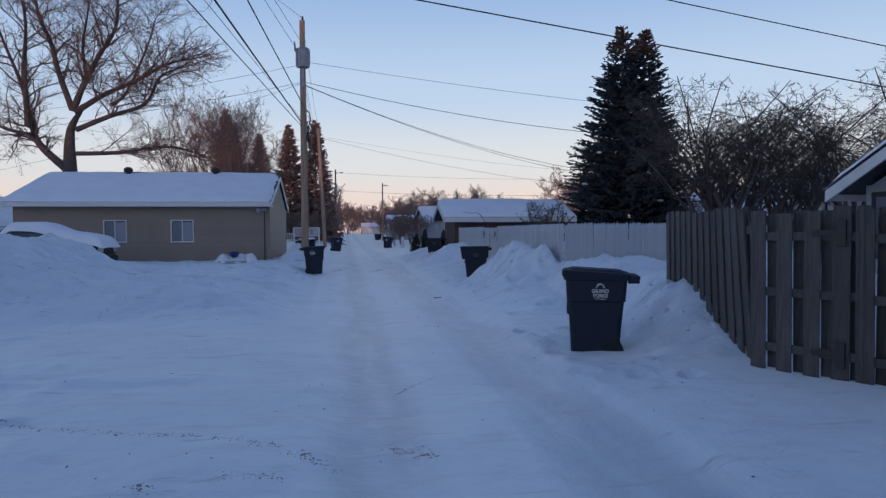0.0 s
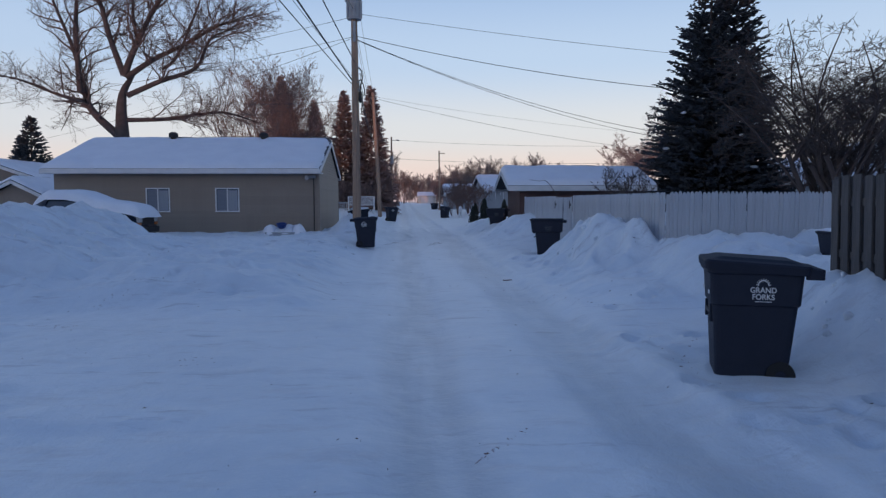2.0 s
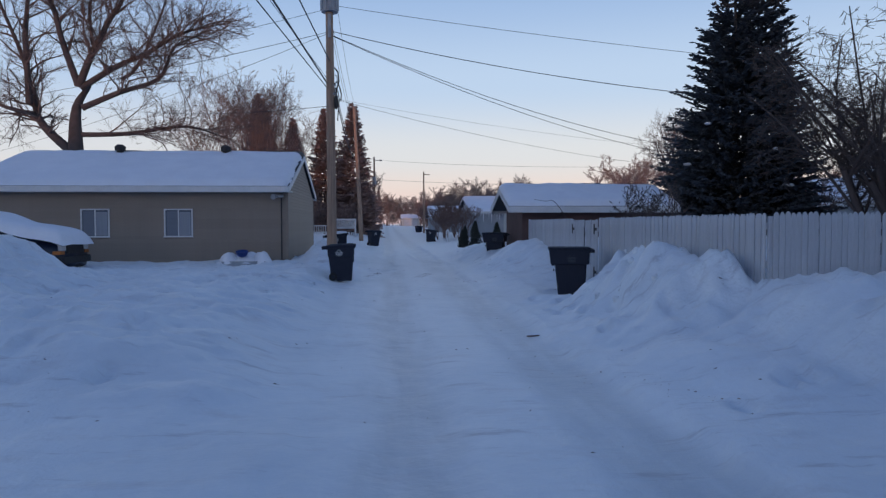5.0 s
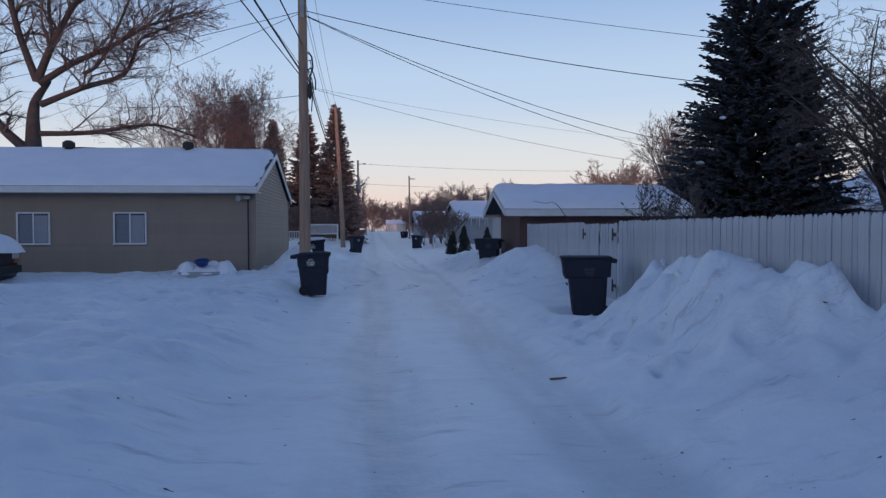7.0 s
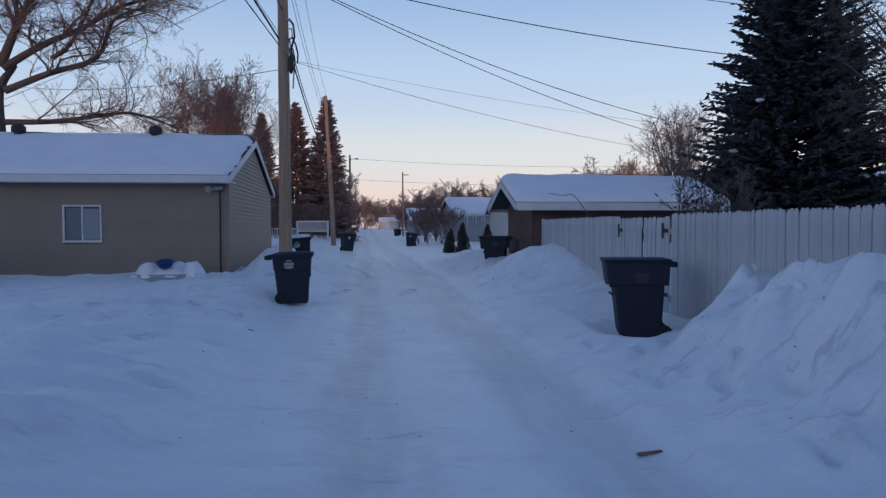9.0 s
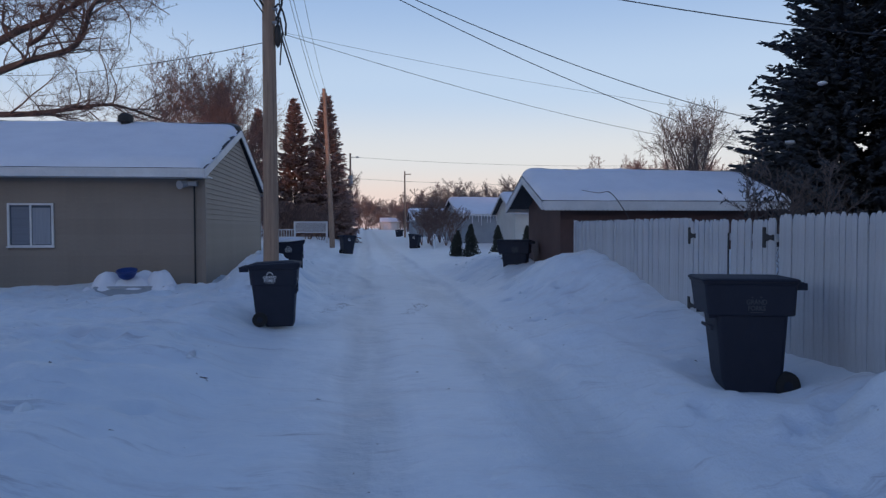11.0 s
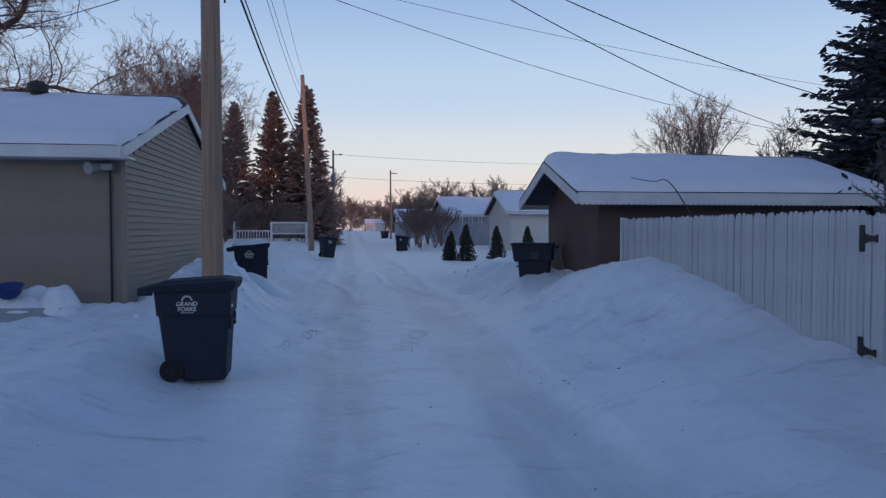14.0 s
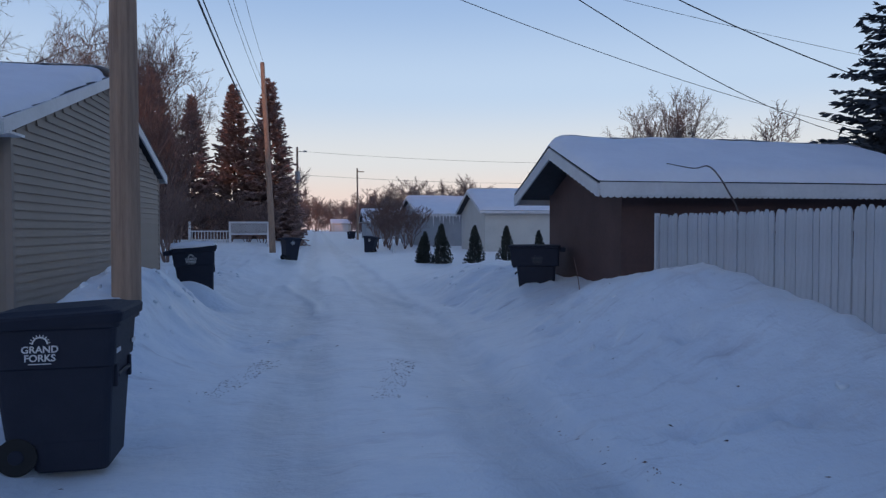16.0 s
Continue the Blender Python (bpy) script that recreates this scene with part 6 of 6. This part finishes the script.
# ---- plain dark ridge added unseen behind the camera: closes the street, blocks low sun ----
def sun_block_ridge():
    xs = np.linspace(-260, 200, 120)
    v, f = [], []
    for i, x in enumerate(xs):
        h = 9.6 + 4.6 * float(ramp(-52, -40, np.array([x]))[0]) + 0.7 * math.sin(x * 0.05) + 0.6 * float(field(np.array([x * 0.09]), np.array([0.5]), 31)[0])
        for y in (-62.0, -74.0):
            v.extend(((x, y, -0.5), (x, y + 1.5, h)))
    for i in range(len(xs) - 1):
        a = i * 4
        f.extend(((a, a + 1, a + 5, a + 4), (a + 1, a + 3, a + 7, a + 5), (a + 3, a + 2, a + 6, a + 7)))
    ob = from_lists("backdrop", v, f, M_ROOF)
    tagged(ob, "plain dark ridge added unseen across the street to block the low sun", "backdrop", kind="structure")


sun_block_ridge()


# ---- lumps of ploughed snow on the banks ----
def snow_lumps(places, seed):
    """Broken snow clods on the banks, in one mesh."""
    rnd = random.Random(seed)
    base = bmesh.new()
    bmesh.ops.create_icosphere(base, subdivisions=2, radius=1)
    bv = [v.co.copy() for v in base.verts]
    bf = [[v.index for v in f.verts] for f in base.faces]
    base.free()
    v, f = [], []
    for x, y, s in places:
        c = Vector((x, y, gz(x, y) - s * 0.25))
        o = Vector((rnd.random(), rnd.random(), rnd.random())) * 40
        turn = Euler((rnd.uniform(0, 6), rnd.uniform(0, 6), rnd.uniform(0, 6))).to_matrix()
        k = Vector((rnd.uniform(0.7, 1.3), rnd.uniform(0.7, 1.2), rnd.uniform(0.5, 0.9)))
        b = len(v)
        for p in bv:
            q = turn @ Vector((p.x * k.x, p.y * k.y, p.z * k.z))
            v.append(c + q * (s * (1 + 0.45 * noise.noise(p * 1.3 + o))))
        f.extend([[b + i for i in face] for face in bf])
    ob = from_lists("snow_clods", v, f, M_GROUND, None, True)
    tagged(ob, "broken clods of ploughed snow on the banks", "snow", kind="stuff")


rnd = random.Random(8)
spots = []
for cx, cy, sx, sy, n in ((4.3, 17.6, 0.5, 1.5, 30), (3.5, 18.0, 0.4, 1.8, 12), (4.2, 27.5, 0.5, 1.5, 8), (3.2, 24.0, 0.3, 3.0, 22), (-1.9, 30.0, 0.45, 1.3, 46), (-1.7, 20.0, 0.4, 4.0, 20), (-6.0, 16.5, 1.2, 1.2, 34), (4.6, 9.2, 0.25, 0.8, 24), (-1.6, 38.0, 0.4, 3.0, 20), (3.4, 36.0, 0.4, 3.0, 20)):
    for k in range(n):
        spots.append((rnd.gauss(cx, sx), rnd.gauss(cy, sy), 0.025 + 0.065 * rnd.random() ** 2.5))
snow_lumps([p for p in spots if p[0] < 4.75 and gz(p[0], p[1]) > 0.28 and not (3.2 < p[0] < 4.7 and 20.5 < p[1] < 21.7)], 3)
